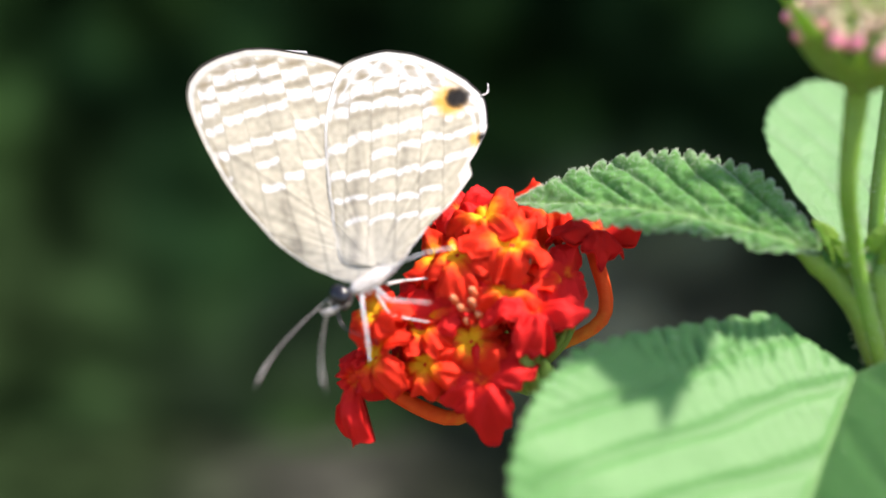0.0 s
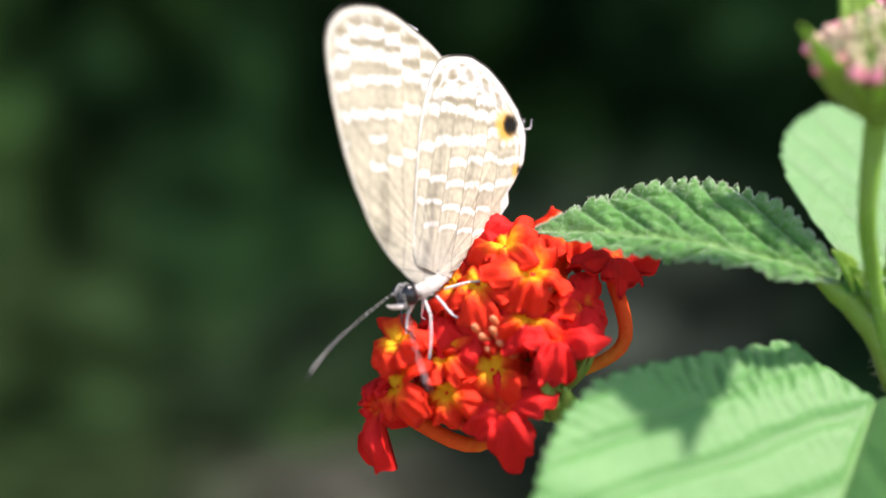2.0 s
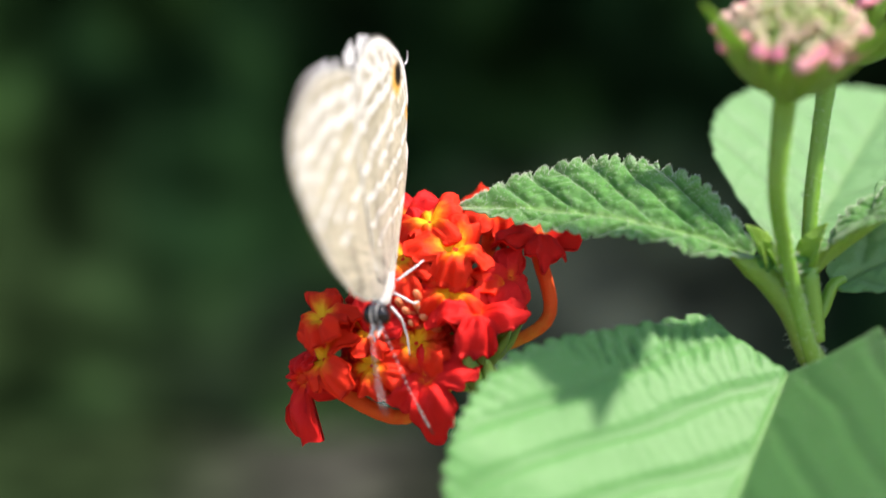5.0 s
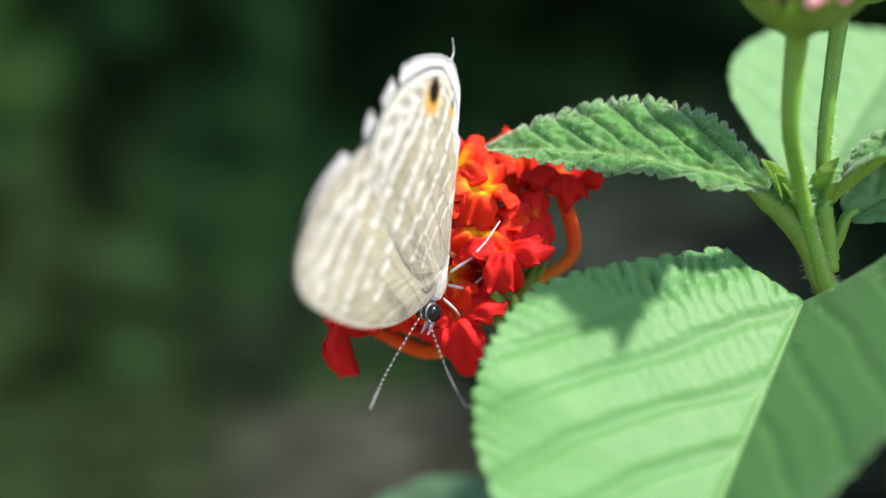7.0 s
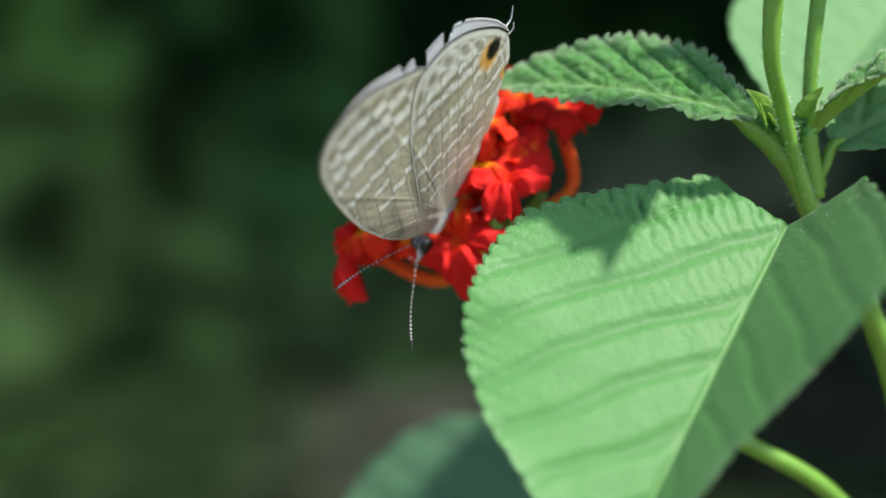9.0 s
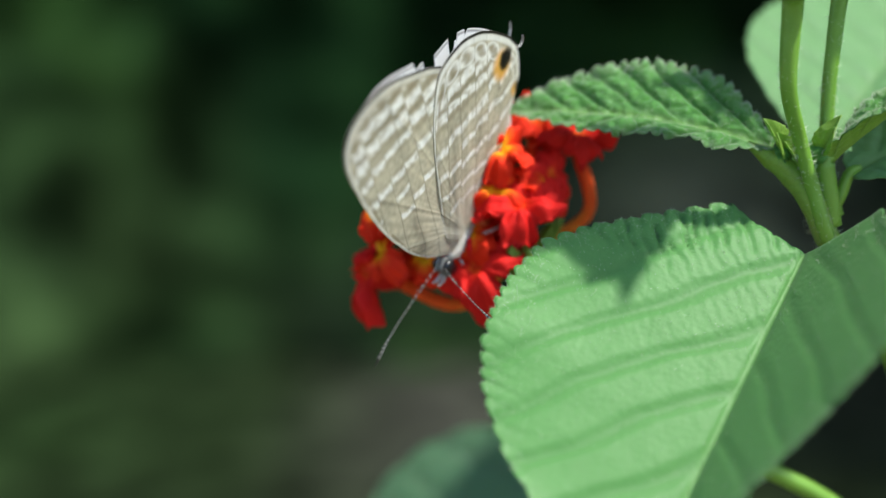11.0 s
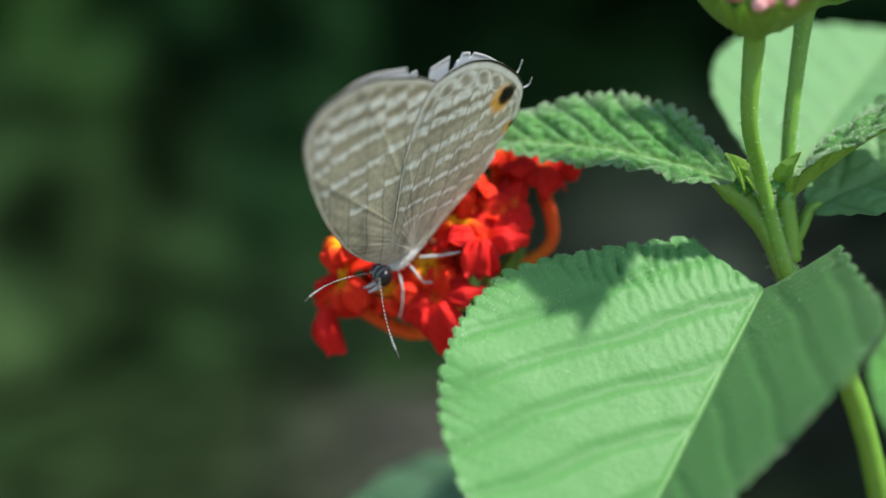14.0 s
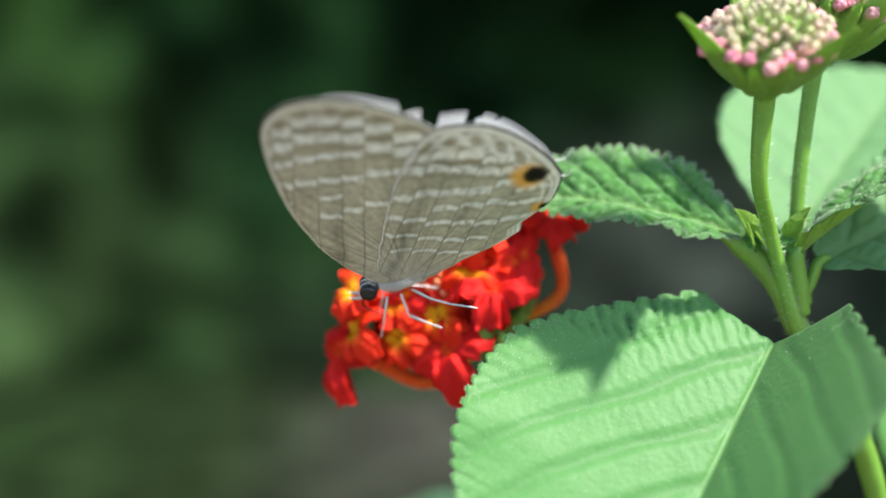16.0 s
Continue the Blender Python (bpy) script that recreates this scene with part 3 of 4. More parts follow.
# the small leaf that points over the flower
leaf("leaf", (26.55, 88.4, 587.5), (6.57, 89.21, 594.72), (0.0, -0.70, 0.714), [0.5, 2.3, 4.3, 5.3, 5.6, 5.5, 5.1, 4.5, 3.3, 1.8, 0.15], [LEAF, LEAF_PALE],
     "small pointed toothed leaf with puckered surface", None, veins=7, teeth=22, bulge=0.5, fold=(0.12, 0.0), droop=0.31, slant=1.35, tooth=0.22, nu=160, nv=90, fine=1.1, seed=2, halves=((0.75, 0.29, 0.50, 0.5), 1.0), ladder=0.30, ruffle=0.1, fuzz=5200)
part("leaf_stalk", tube([(24.4, 88.2, 587.75), (26.3, 88.4, 586.5), (27.9, 88.4, 585.1), (29.4, 88.1, 583.0), (30.6, 88.1, 579.8)], [0.25, 0.85, 1.0, 1.0, 0.8], 30, 12, lump=0.08), LEAF_YOUNG, plant, "broad yellow-green leaf stalk")
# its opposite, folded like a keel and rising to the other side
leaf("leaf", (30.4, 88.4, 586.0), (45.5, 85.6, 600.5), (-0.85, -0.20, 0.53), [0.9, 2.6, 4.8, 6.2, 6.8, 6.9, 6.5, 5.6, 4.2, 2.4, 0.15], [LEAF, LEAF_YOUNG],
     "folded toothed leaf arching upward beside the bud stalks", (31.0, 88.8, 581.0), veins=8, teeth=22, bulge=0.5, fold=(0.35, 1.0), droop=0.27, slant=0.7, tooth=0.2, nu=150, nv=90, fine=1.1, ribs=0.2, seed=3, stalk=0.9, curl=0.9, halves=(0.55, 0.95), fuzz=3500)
leaf("leaf", (32.6, 89.6, 585.0), (54.0, 93.0, 594.5), (-0.35, -0.65, 0.60), [1.0, 2.6, 4.0, 5.2, 6.0, 6.3, 6.0, 5.2, 4.0, 2.2, 0.15], [LEAF_PALE, LEAF_PALE],
     "young pale leaf close to the stem", (31.2, 89.4, 582.0), veins=7, teeth=18, bulge=0.4, fold=(0.3, 0.2), droop=0.04, slant=0.7, tooth=0.16, nu=90, nv=60, seed=6)
# a broad leaf behind the bud stalks
leaf("leaf", (31.9, 96.9, 585.8), (48.6, 124.2, 598.6), (0.0, -0.55, 0.84), [1.8, 6.3, 9.9, 11.6, 12.2, 12.0, 11.3, 9.7, 7.1, 4.0, 0.2], [LEAF_PALE, LEAF_PALE],
     "broad pale green leaf behind the bud stalks", (30.4, 90.0, 585.0), veins=7, teeth=22, bulge=0.3, fold=(0.25, 0.25), droop=0.02, slant=0.7, tooth=0.10, nu=90, nv=70, seed=4)
# blurred leaves lower down
leaf("leaf", (14.0, 122.0, 547.5), (-19.0, 112.0, 532.5), (0.1, -0.55, 0.83), [2.0, 7.0, 10.5, 12.5, 13.2, 13.0, 12.0, 10.0, 7.4, 4.0, 0.2], [LEAF_FAR, LEAF_PALE],
     "deep green leaf low behind the flower", (44.0, 104.0, 534.0), veins=7, teeth=22, bulge=0.4, fold=(0.2, 0.2), droop=0.1, slant=0.7, tooth=0.1, nu=60, nv=40, seed=7)
leaf("leaf", (45.0, 99.0, 560.0), (66.0, 116.0, 574.0), (-0.45, -0.6, 0.65), [2.0, 6.5, 9.5, 11.0, 11.5, 11.2, 10.4, 8.8, 6.4, 3.5, 0.2], [LEAF, LEAF_PALE],
     "green leaf low on the main stem", (41.0, 95.0, 554.0), veins=7, teeth=22, bulge=0.4, fold=(0.2, 0.2), droop=0.05, slant=0.7, tooth=0.1, nu=60, nv=40, seed=8)
# shoots in the leaf axils
for base, tip, n, wide in (((27.1, 88.2, 587.0), (26.0, 87.4, 589.9), (0.7, -0.6, 0.3), 1.1), ((27.5, 88.3, 586.6), (26.9, 87.5, 588.6), (0.3, -0.8, 0.5), 1.0),
                           ((30.0, 87.8, 586.8), (30.6, 86.8, 589.0), (-0.5, -0.7, 0.4), 1.0), ((29.8, 88.2, 586.6), (31.2, 87.8, 590.0), (-0.6, -0.6, 0.3), 0.9),
                           ((28.6, 88.4, 585.6), (27.6, 87.5, 588.0), (0.5, -0.7, 0.5), 1.0)):
    b, t = Vector(base), Vector(base).lerp(Vector(tip), 0.95)
    wide *= 1.1
    part("shoot", leaf_shape((t - b).length, [0.3 * wide, 0.8 * wide, wide, 0.85 * wide, 0.5 * wide, 0.05], veins=5, teeth=8, bulge=0.2, fold=(0.5, 0.5), nu=30, nv=24, tooth=0.2, thick=0.15), [LEAF_YOUNG, LEAF_YOUNG], plant, "yellow-green axil shoot", axes(b, t - b, n))
for c, r in (((27.0, 88.3, 586.5), (0.85, 0.7, 0.95)), ((29.8, 88.2, 586.8), (0.95, 0.7, 1.05)), ((28.6, 88.9, 585.4), (1.1, 0.8, 1.1))):
    part("axil_bud", ball(c, r, seg=20, rings=14, lump=0.35), LEAF, plant, "small folded green axil bud")


# ---- the flower head ----
ROOT = Vector((6.4, 95.5, 577.5))
flower = part("flower_head", ball(ROOT - Vector((0, 0, 0.4)), (1.5, 1.5, 1.8), lump=0.15), STEM, plant, "domed head of red and orange four-lobed flowers")
STALK = [ROOT, (11, 95.5, 571.5), (18.5, 93.5, 565), (25.8, 92.5, 560.0), (34.3, 94.0, 554.1), (45, 99, 540)]
part("stalk", tube(STALK, [0.8, 0.75, 0.75, 0.8, 0.9], 50, 12, lump=0.05), STEM, flower)
for k in range(9):
    a = k * 0.7
    d = Vector((math.cos(a), 0.7 * math.sin(a) - 0.3, 0.55)).normalized()
    part("bract", tube([ROOT, ROOT + d * 1.6, ROOT + d * 3.2 + Vector((0, 0, 0.7)), ROOT + d * 4.4 + Vector((0, 0, 1.6))], [0.35, 0.62, 0.5, 0.06], 10, 7), LEAF_YOUNG, flower, "")


def floret(face, normal, size, mat, seed, lobes=4, cup=0.1, spin=0.0, bend=None, thick=0.62, tips=(-0.45, 0.2), hang=False):
    """One flower: a curved tube from the head's root and a face of broad, crinkled, unequal lobes."""
    rnd = random.Random(seed)
    face, n = Vector(face), Vector(normal).normalized()
    s = Shape()
    m = axes((0, 0, 0), n.orthogonal(), n).to_3x3()
    nr, na = 14, 84
    if hang:
        fall = m.transposed() @ Vector((0, 0, -1))
        spin = math.atan2(fall.y, fall.x) - math.pi / lobes
    wave = [rnd.uniform(0, 6.28) for _ in range(8)]
    long = [rnd.uniform(0.85, 1.15) for _ in range(lobes)]
    long[0] *= 1.12
    if hang:
        long = [1.1] + [rnd.uniform(0.38, 0.5) for _ in range(lobes - 1)]
    tip = [rnd.uniform(*tips) for _ in range(lobes)]
    roll = [rnd.uniform(-0.22, 0.22) for _ in range(lobes)]
    verts, under, cols = [], [], []
    for i in range(nr):
        t = i / (nr - 1)
        for j in range(na):
            a = 2 * math.pi * j / na
            b = (a * lobes / (2 * math.pi)) % lobes
            k = int(b)
            ph = b - k - 0.5
            inner = math.cos(ph * math.pi)
            fan = ph * 2 * math.pi / lobes
            edge = (0.57 + 0.43 * max(0.0, inner) ** 0.42 - 0.05 * math.exp(-((fan / 0.16) ** 2))) * long[k]
            edge *= 1 + 0.05 * math.sin(11 * a + wave[0]) + 0.035 * math.sin(19 * a + wave[4]) + 0.10 * math.sin(3 * a + wave[5])
            r = size * (0.055 + (edge - 0.055) * t)
            z = cup * size * t - 0.07 * size * math.exp(-((t / 0.15) ** 2))
            z += size * tip[k] * t * t * inner**0.7 + size * roll[k] * t * t * math.sin(2 * ph * math.pi) * 0.7
            z += size * 0.15 * t**1.5 * math.sin(3 * a + wave[1]) + size * 0.11 * t**2 * math.sin(7 * a + wave[2])
            z += size * 0.075 * t**2.5 * math.sin(11 * a + wave[3]) + size * 0.05 * t**2 * math.sin(17 * a + 5 * t + wave[6])
            z += size * 0.20 * t * noise.noise(Vector((3.2 * t * math.cos(a), 3.2 * t * math.sin(a), seed * 1.7)))
            z += size * 0.09 * t * noise.noise(Vector((7.5 * t * math.cos(a), 7.5 * t * math.sin(a), seed * 2.3)))
            z -= size * 0.10 * t * (1 - inner)
            z += size * 0.16 * math.sin(math.pi * t) * inner - size * 0.16 * t**5
            ang = a + spin
            p = Vector((r * math.cos(ang), r * math.sin(ang), z))
            verts.append(face + m @ p)
            under.append(face + m @ (p * (1 - 0.03 * t) - Vector((0, 0, 0.26 + 0.10 * (1 - t)))))
            cols.append((t, 0, 0, 1))
    quads = grid_faces(nr, na, True)
    s.add(verts + under, quads, 0, cols + cols)
    k0 = nr * na
    s.f += [tuple(reversed([i + k0 for i in f])) for f in quads]
    s.m += [0] * len(quads)
    last = (nr - 1) * na
    for j in range(na):
        a, b = last + j, last + (j + 1) % na
        s.f.append((a, a + k0, b + k0, b))
        s.m.append(0)
    out = (face - ROOT).normalized()
    start = ROOT + out * 0.8
    mid = start.lerp(face, 0.5) - n * (face - ROOT).length * 0.14 + (Vector(bend) if bend else Vector())
    tube([start, mid, face - n * 1.8, face - n * 0.2], [0.45 * thick / 0.62, thick * 0.9, thick, thick * 0.95], 20, 12, s, 1)
    return part("floret", s, [mat, TUBE_MAT], flower, "")


for foot, mid, top in (((7.2, 91.8, 576.4), (6.3, 89.6, 578.2), (5.6, 88.8, 581.0)), ((8.0, 92.0, 577.0), (7.6, 89.8, 578.0), (7.2, 89.0, 579.6))):
    part("calyx", tube([foot, mid, top], [0.6, 0.85, 0.15], 14, 9, lump=0.1), LEAF_YOUNG, flower, "yellow-green calyx")


# place, direction of the face, half width, age (0 new, 1 old), bend of the tube
FLORETS = [
    ((-5.0, 90.2, 582.6), (-0.45, -0.45, 0.77), 3.3, 0, None),
    ((-5.0, 90.4, 579.4), (-0.75, -0.45, 0.50), 3.2, 0, (0.5, -1.0, -2.4)),
    ((-6.6, 91.3, 577.6), (-0.40, -0.88, 0.10), 5.0, 1, (0.5, -1.5, -3.4)),
    ((-1.4, 90.8, 581.6), (-0.45, -0.65, 0.62), 3.1, 0, None),
    ((-1.4, 90.2, 578.9), (-0.50, -0.80, 0.30), 3.1, 0, None),
    ((2.8, 89.2, 578.2), (-0.25, -0.70, 0.50), 4.2, 1, None),
    ((6.6, 89.6, 583.2), (0.10, -0.55, 0.80), 4.2, 1, None),
    ((5.0, 91.0, 587.6), (0.00, -0.60, 0.80), 3.8, 0, None),
    ((3.0, 93.0, 589.4), (-0.20, -0.45, 0.87), 3.1, 0, None),
    ((8.0, 97.6, 589.8), (0.10, -0.40, 0.90), 3.5, 0, None),
    ((1.2, 95.4, 589.8), (-0.30, -0.25, 0.90), 3.2, 1, None),
    ((11.7, 95.4, 588.2), (0.15, -0.35, 0.92), 3.1, 1, (3.2, -0.8, -0.3)),
    ((1.0, 91.6, 586.8), (-0.30, -0.55, 0.78), 3.4, 0, None),
    ((-1.4, 92.6, 584.4), (-0.45, -0.45, 0.77), 3.2, 1, None),
    ((2.0, 90.4, 580.6), (-0.15, -0.80, 0.55), 3.2, 0, None),
    ((4.6, 90.4, 584.6), (0.05, -0.80, 0.60), 3.0, 0, None),
    ((-3.4, 93.0, 579.0), (-0.75, -0.40, 0.50), 3.0, 1, None),
    ((9.2, 92.4, 585.2), (0.50, -0.55, 0.65), 3.0, 1, None),
]
for k, (at, way, size, old, bend) in enumerate(FLORETS):
    floret(at, way, size * (1.0 if k in (2, 11) else 0.86), PETAL_OLD if old else PETAL_NEW, 40 + k, 7 if k == 2 else 4 if k % 4 else 5, 0.06, spin=k * 1.3, bend=bend, thick=0.6 if k == 11 else 0.65, tips=(-0.25, 0.05) if k == 11 else (-0.6, 0.15), hang=k == 2)
rnd = random.Random(77)
for k in range(16):
    a, e = 2.4 * k, 0.35 + 0.6 * rnd.random()
    way = Vector((math.cos(a) * e - 0.15, -0.75 + 0.3 * rnd.random(), math.sin(a) * e * 0.8 + 0.35)).normalized()
    at = ROOT + Vector((-3.6, -1.0, 4.6)) + Vector((7.2 * math.cos(a) * e, -2.2 + rnd.uniform(-0.6, 0.6), 6.4 * math.sin(a) * e))
    size = rnd.uniform(2.4, 3.0)
    if at.z < 579.5 and at.x < 2.5 or at.x > 4.5 and at.z < 582.5:
        continue
    floret(at, way, size, PETAL_OLD if k % 3 == 0 else PETAL_NEW, 140 + k, 4, 0.1, spin=k * 0.9, thick=0.55)
# slender tubes of flowers that have dropped their lobes, in the gap of the head
for k in range(11):
    a = 2.4 * k
    d = Vector((0.30 * math.cos(a) - 0.35, -0.70, 0.55 + 0.25 * math.sin(a))).normalized()
    e = Vector((2.4 + 2.1 * math.cos(a) * math.sqrt(k / 11), 89.8, 583.4 + 1.6 * math.sin(a) * math.sqrt(k / 11)))
    s = tube([e - d * 5, e - d * 2.5, e - d * 0.6, e], [0.30, 0.34, 0.36, 0.22], 12, 9, paint=lambda t: (0.9 - 0.7 * t, 0, 0, 1))
    ball(e - d * 0.1, (0.26, 0.26, 0.24), s, 0, 8, 6, paint=(0.15, 0, 0, 1))
    part("corolla_tube", s, [TUBE_PALE], flower, "salmon corolla tube")


# ---- the butterfly: x ahead, y its left, z up ----
butterfly = tagged(new("butterfly"), "small pale butterfly with grey-brown, white-lined closed wings, on the flower", "butterfly")


def smooth_radius(points, n, soft):
    """Outline as distance by angle, softened but for the torn rear edge, past 162 degrees."""
    points = sorted(points)
    ang = np.array([p[0] for p in points])
    rad = np.array([p[1] for p in points])
    a = np.linspace(ang[0], ang[-1], n)
    r = np.interp(a, ang, rad)
    k = np.ones(2 * soft + 1) / (2 * soft + 1)
    round_r = np.convolve(np.pad(r, soft, mode="edge"), k, "valid")
    return a, np.where(a > radians(161), r, round_r)


TAN, TAN_DARK, CHALK, SOOT, ORANGE = (np.array(c) for c in ((0.535, 0.497, 0.38), (0.31, 0.262, 0.17), (0.88, 0.89, 0.87), (0.012, 0.011, 0.010), (0.80, 0.42, 0.06)))
UPPER, UPPER_EDGE = np.array((0.93, 0.94, 0.95)), np.array((0.05, 0.045, 0.045))


def bump(x, centre, width):
    return np.exp(-(((x - centre) / width) ** 4))


# pale dashes of the underside: half width, and the height of the dash in each cell between two veins
FORE_VEINS = (9.0, 3.8, 2.4, 0.6, -1.3, -3.0, -5.1, -12.0)
FORE_ROWS = [
    (0.30, (0, 19.5, 20.1, 20.0, 19.8, 19.1, 17.9)),
    (0.45, (0, 18.2, 19.0, 18.9, 18.5, 17.6, 16.4)),
    (0.47, (16.4, 16.7, 17.4, 17.3, 17.0, 15.8, 15.0)),
    (0.31, (0, 15.0, 15.4, 15.5, 15.4, 0, 0)),
    (0.33, (12.6, 12.8, 12.9, 13.0, 12.9, 13.2, 13.0)),
    (0.26, (0, 10.8, 0, 11.1, 0, 0, 0)),
    (0.27, (0, 0, 0, 9.1, 9.5, 9.9, 9.8)),
]
HIND_VEINS = (9.0, -3.6, -5.5, -7.6, -10.0, -12.1, -14.2, -30.0)
HIND_ROWS = [
    (0.40, (0, 0, 16.2, 15.8, 14.8, 13.7, 0)),
    (0.44, (0, 14.4, 14.6, 14.5, 13.8, 12.5, 0)),
    (0.38, (13.0, 13.2, 13.3, 13.0, 12.6, 0, 0)),
    (0.34, (10.2, 10.4, 10.8, 10.7, 10.6, 11.2, 10.5)),
    (0.27, (0, 0, 0, 9.0, 9.1, 9.2, 8.8)),
    (0.25, (0, 8.3, 7.9, 7.4, 7.2, 6.9, 7.2)),
    (0.21, (0, 6.4, 6.2, 5.6, 5.2, 5.2, 0)),
    (0.17, (0, 0, 4.5, 4.1, 3.7, 3.4, 0)),
]


def wing_paint(kind, rho, ang, x, z, cells, seed):
    """Colours of the underside: rows of pale dashes, broken at the veins, and spots at the rear corner."""
    fore = kind == "fore"
    run = x + (0.42 * (z - 13.0) if fore else 0.75 * (z - 10.0))
    bounds = FORE_VEINS if fore else HIND_VEINS
    high = z - 0.3 * x
    margin = (1 - rho) * (19.0 if fore else 16.0)
    wob = np.array([noise.noise(Vector((a * 0.45, b * 0.45, seed))) for a, b in zip(x.ravel(), z.ravel())]).reshape(x.shape)
    fine = np.array([noise.noise(Vector((a * 2.2, b * 2.2, seed + 9))) for a, b in zip(x.ravel(), z.ravel())]).reshape(x.shape)
    run = run + 0.14 * wob + 0.05 * fine
    high = high + 0.10 * wob + 0.06 * fine
    k = np.zeros(x.shape, int)
    for i, b in enumerate(bounds[1:-1]):
        k = np.where(run < b, i + 1, k)
    b = np.array(bounds)
    gap = np.minimum(b[k] - run, run - b[k + 1])
    along = (run - b[k + 1]) / (b[k] - b[k + 1]) - 0.5
    vein = np.exp(-((gap / 0.07) ** 2))
    rows = FORE_ROWS if fore else HIND_ROWS
    col = TAN * (1.0 + 0.20 * wob + 0.22 * fine)[..., None]
    # darker brown on both sides of the outer rows
    for half, levels in rows[:3]:
        at = np.array([q if q else -99.0 for q in levels])[k] + 0.10 * wob
        for d in (1.9, -1.9):
            shade = 0.32 * np.exp(-(((high - at - d * half) / (half * 0.75)) ** 2)) * np.clip(gap / 0.15, 0.35, 1)
            col = col * (1 - shade[..., None]) + TAN_DARK * shade[..., None]
    for i, (half, levels) in enumerate(rows):
        at = np.array([q if q else -99.0 for q in levels])[k] + along * (0.30 if (i + seed) % 2 else 0.05) + (0.45 if fore else -0.75) * (along * along - 0.08) + 0.12 * wob
        on = np.exp(-(((high - at) / (half * (1 + 0.35 * wob + 0.25 * fine))) ** 4)) * np.clip((gap - 0.01) / 0.10, 0, 1) * np.clip((margin - 0.75) / 0.25, 0, 1)
        on = (on * np.clip(0.90 + 0.9 * fine, 0, 1) * (0.55 if fore and i == 0 else 1.0))[..., None]
        for d in (1.75, -1.75):
            col = col * (1 - 0.13 * np.exp(-(((high - at - d * half) / (half * 0.5)) ** 2))[..., None])
        col = col * (1 - on) + CHALK * on
    # dark spots with pale rings inside the margin
    away = ((margin - (1.15 if fore else 1.45)) / (0.40 if fore else 0.42)) ** 2 + (np.abs(along) / 0.33) ** 2 + 0.3 * fine
    if not fore:
        ring = (np.exp(-((away - 2.1) ** 2) / 0.9) * np.clip((np.degrees(ang) - 112) / 4, 0, 1))[..., None]
        col = col * (1 - 0.75 * ring) + CHALK * 0.75 * ring
    spots = np.exp(-(away**2))[..., None]
    col = col * (1 - 0.75 * spots) + TAN_DARK * 0.75 * spots
    rim = np.exp(-(((margin - 0.46) / 0.27) ** 4))[..., None] * (0.45 if fore else 0.9)
    col = col * (1 - rim) + CHALK * rim
    outside = np.clip((np.degrees(ang) - 70) / 8, 0, 1) if fore else np.clip((np.degrees(ang) - 114) / 6, 0, 1) * np.clip((163 - np.degrees(ang)) / 2, 0, 1)
    edge = (np.exp(-(((margin - 0.09) / 0.13) ** 4)) * (0.15 + 0.85 * outside))[..., None]
    col = col * (1 - edge) + SOOT * edge
    near_root = np.exp(-((x + 1.2) ** 2 + z**2) / 85.0)
    col = col * (1 - ((0.14 + 0.45 * near_root) * vein)[..., None])
    # fine streaks of scales that fan out from the root
    streak = np.array([noise.noise(Vector((a * 26.0, b * 3.0, seed + 4))) for a, b in zip(ang.ravel(), rho.ravel())]).reshape(x.shape)
    col = col * (1 + (0.12 + 0.40 * near_root) * streak)[..., None]
    # darker colour along the folds near the root
    fold = np.exp(-(((run + 0.35 * wob - (-1.0 if fore else -6.5)) / 0.5) ** 2)) * near_root
    col = col * (1 - 0.5 * fold[..., None])
    root = np.exp(-((x**2 + z**2) / 16.0))[..., None]
    col = col * (1 - 0.5 * root) + np.array((0.44, 0.44, 0.42)) * 0.5 * root
    if not fore:
        grey = np.clip((ang - ang.max() + 0.50) / 0.40, 0, 1)[..., None]
        col = col * (1 - 0.5 * grey) + np.array((0.52, 0.52, 0.51)) * 0.5 * grey
        for cx, cz, rx, rz, ox, oz, orr in ((-13.6, 7.65, 0.98, 0.86, 0.62, 0.10, 1.30), (-13.3, 4.0, 0.50, 0.42, 0.45, 0.1, 0.62)):
            o = np.exp(-((((x - cx - ox) ** 2 + (z - cz - oz) ** 2) / orr**2) ** 3))[..., None] * (margin > 0.75)[..., None]
            col = col * (1 - 0.9 * o) + ORANGE * 0.9 * o
            o = np.exp(-((((x - cx) / rx) ** 2 + ((z - cz) / rz) ** 2 + 0.25 * fine) ** 4))[..., None]
            col = col * (1 - o) + SOOT * o
    return np.clip(col, 0.01, 0.95)


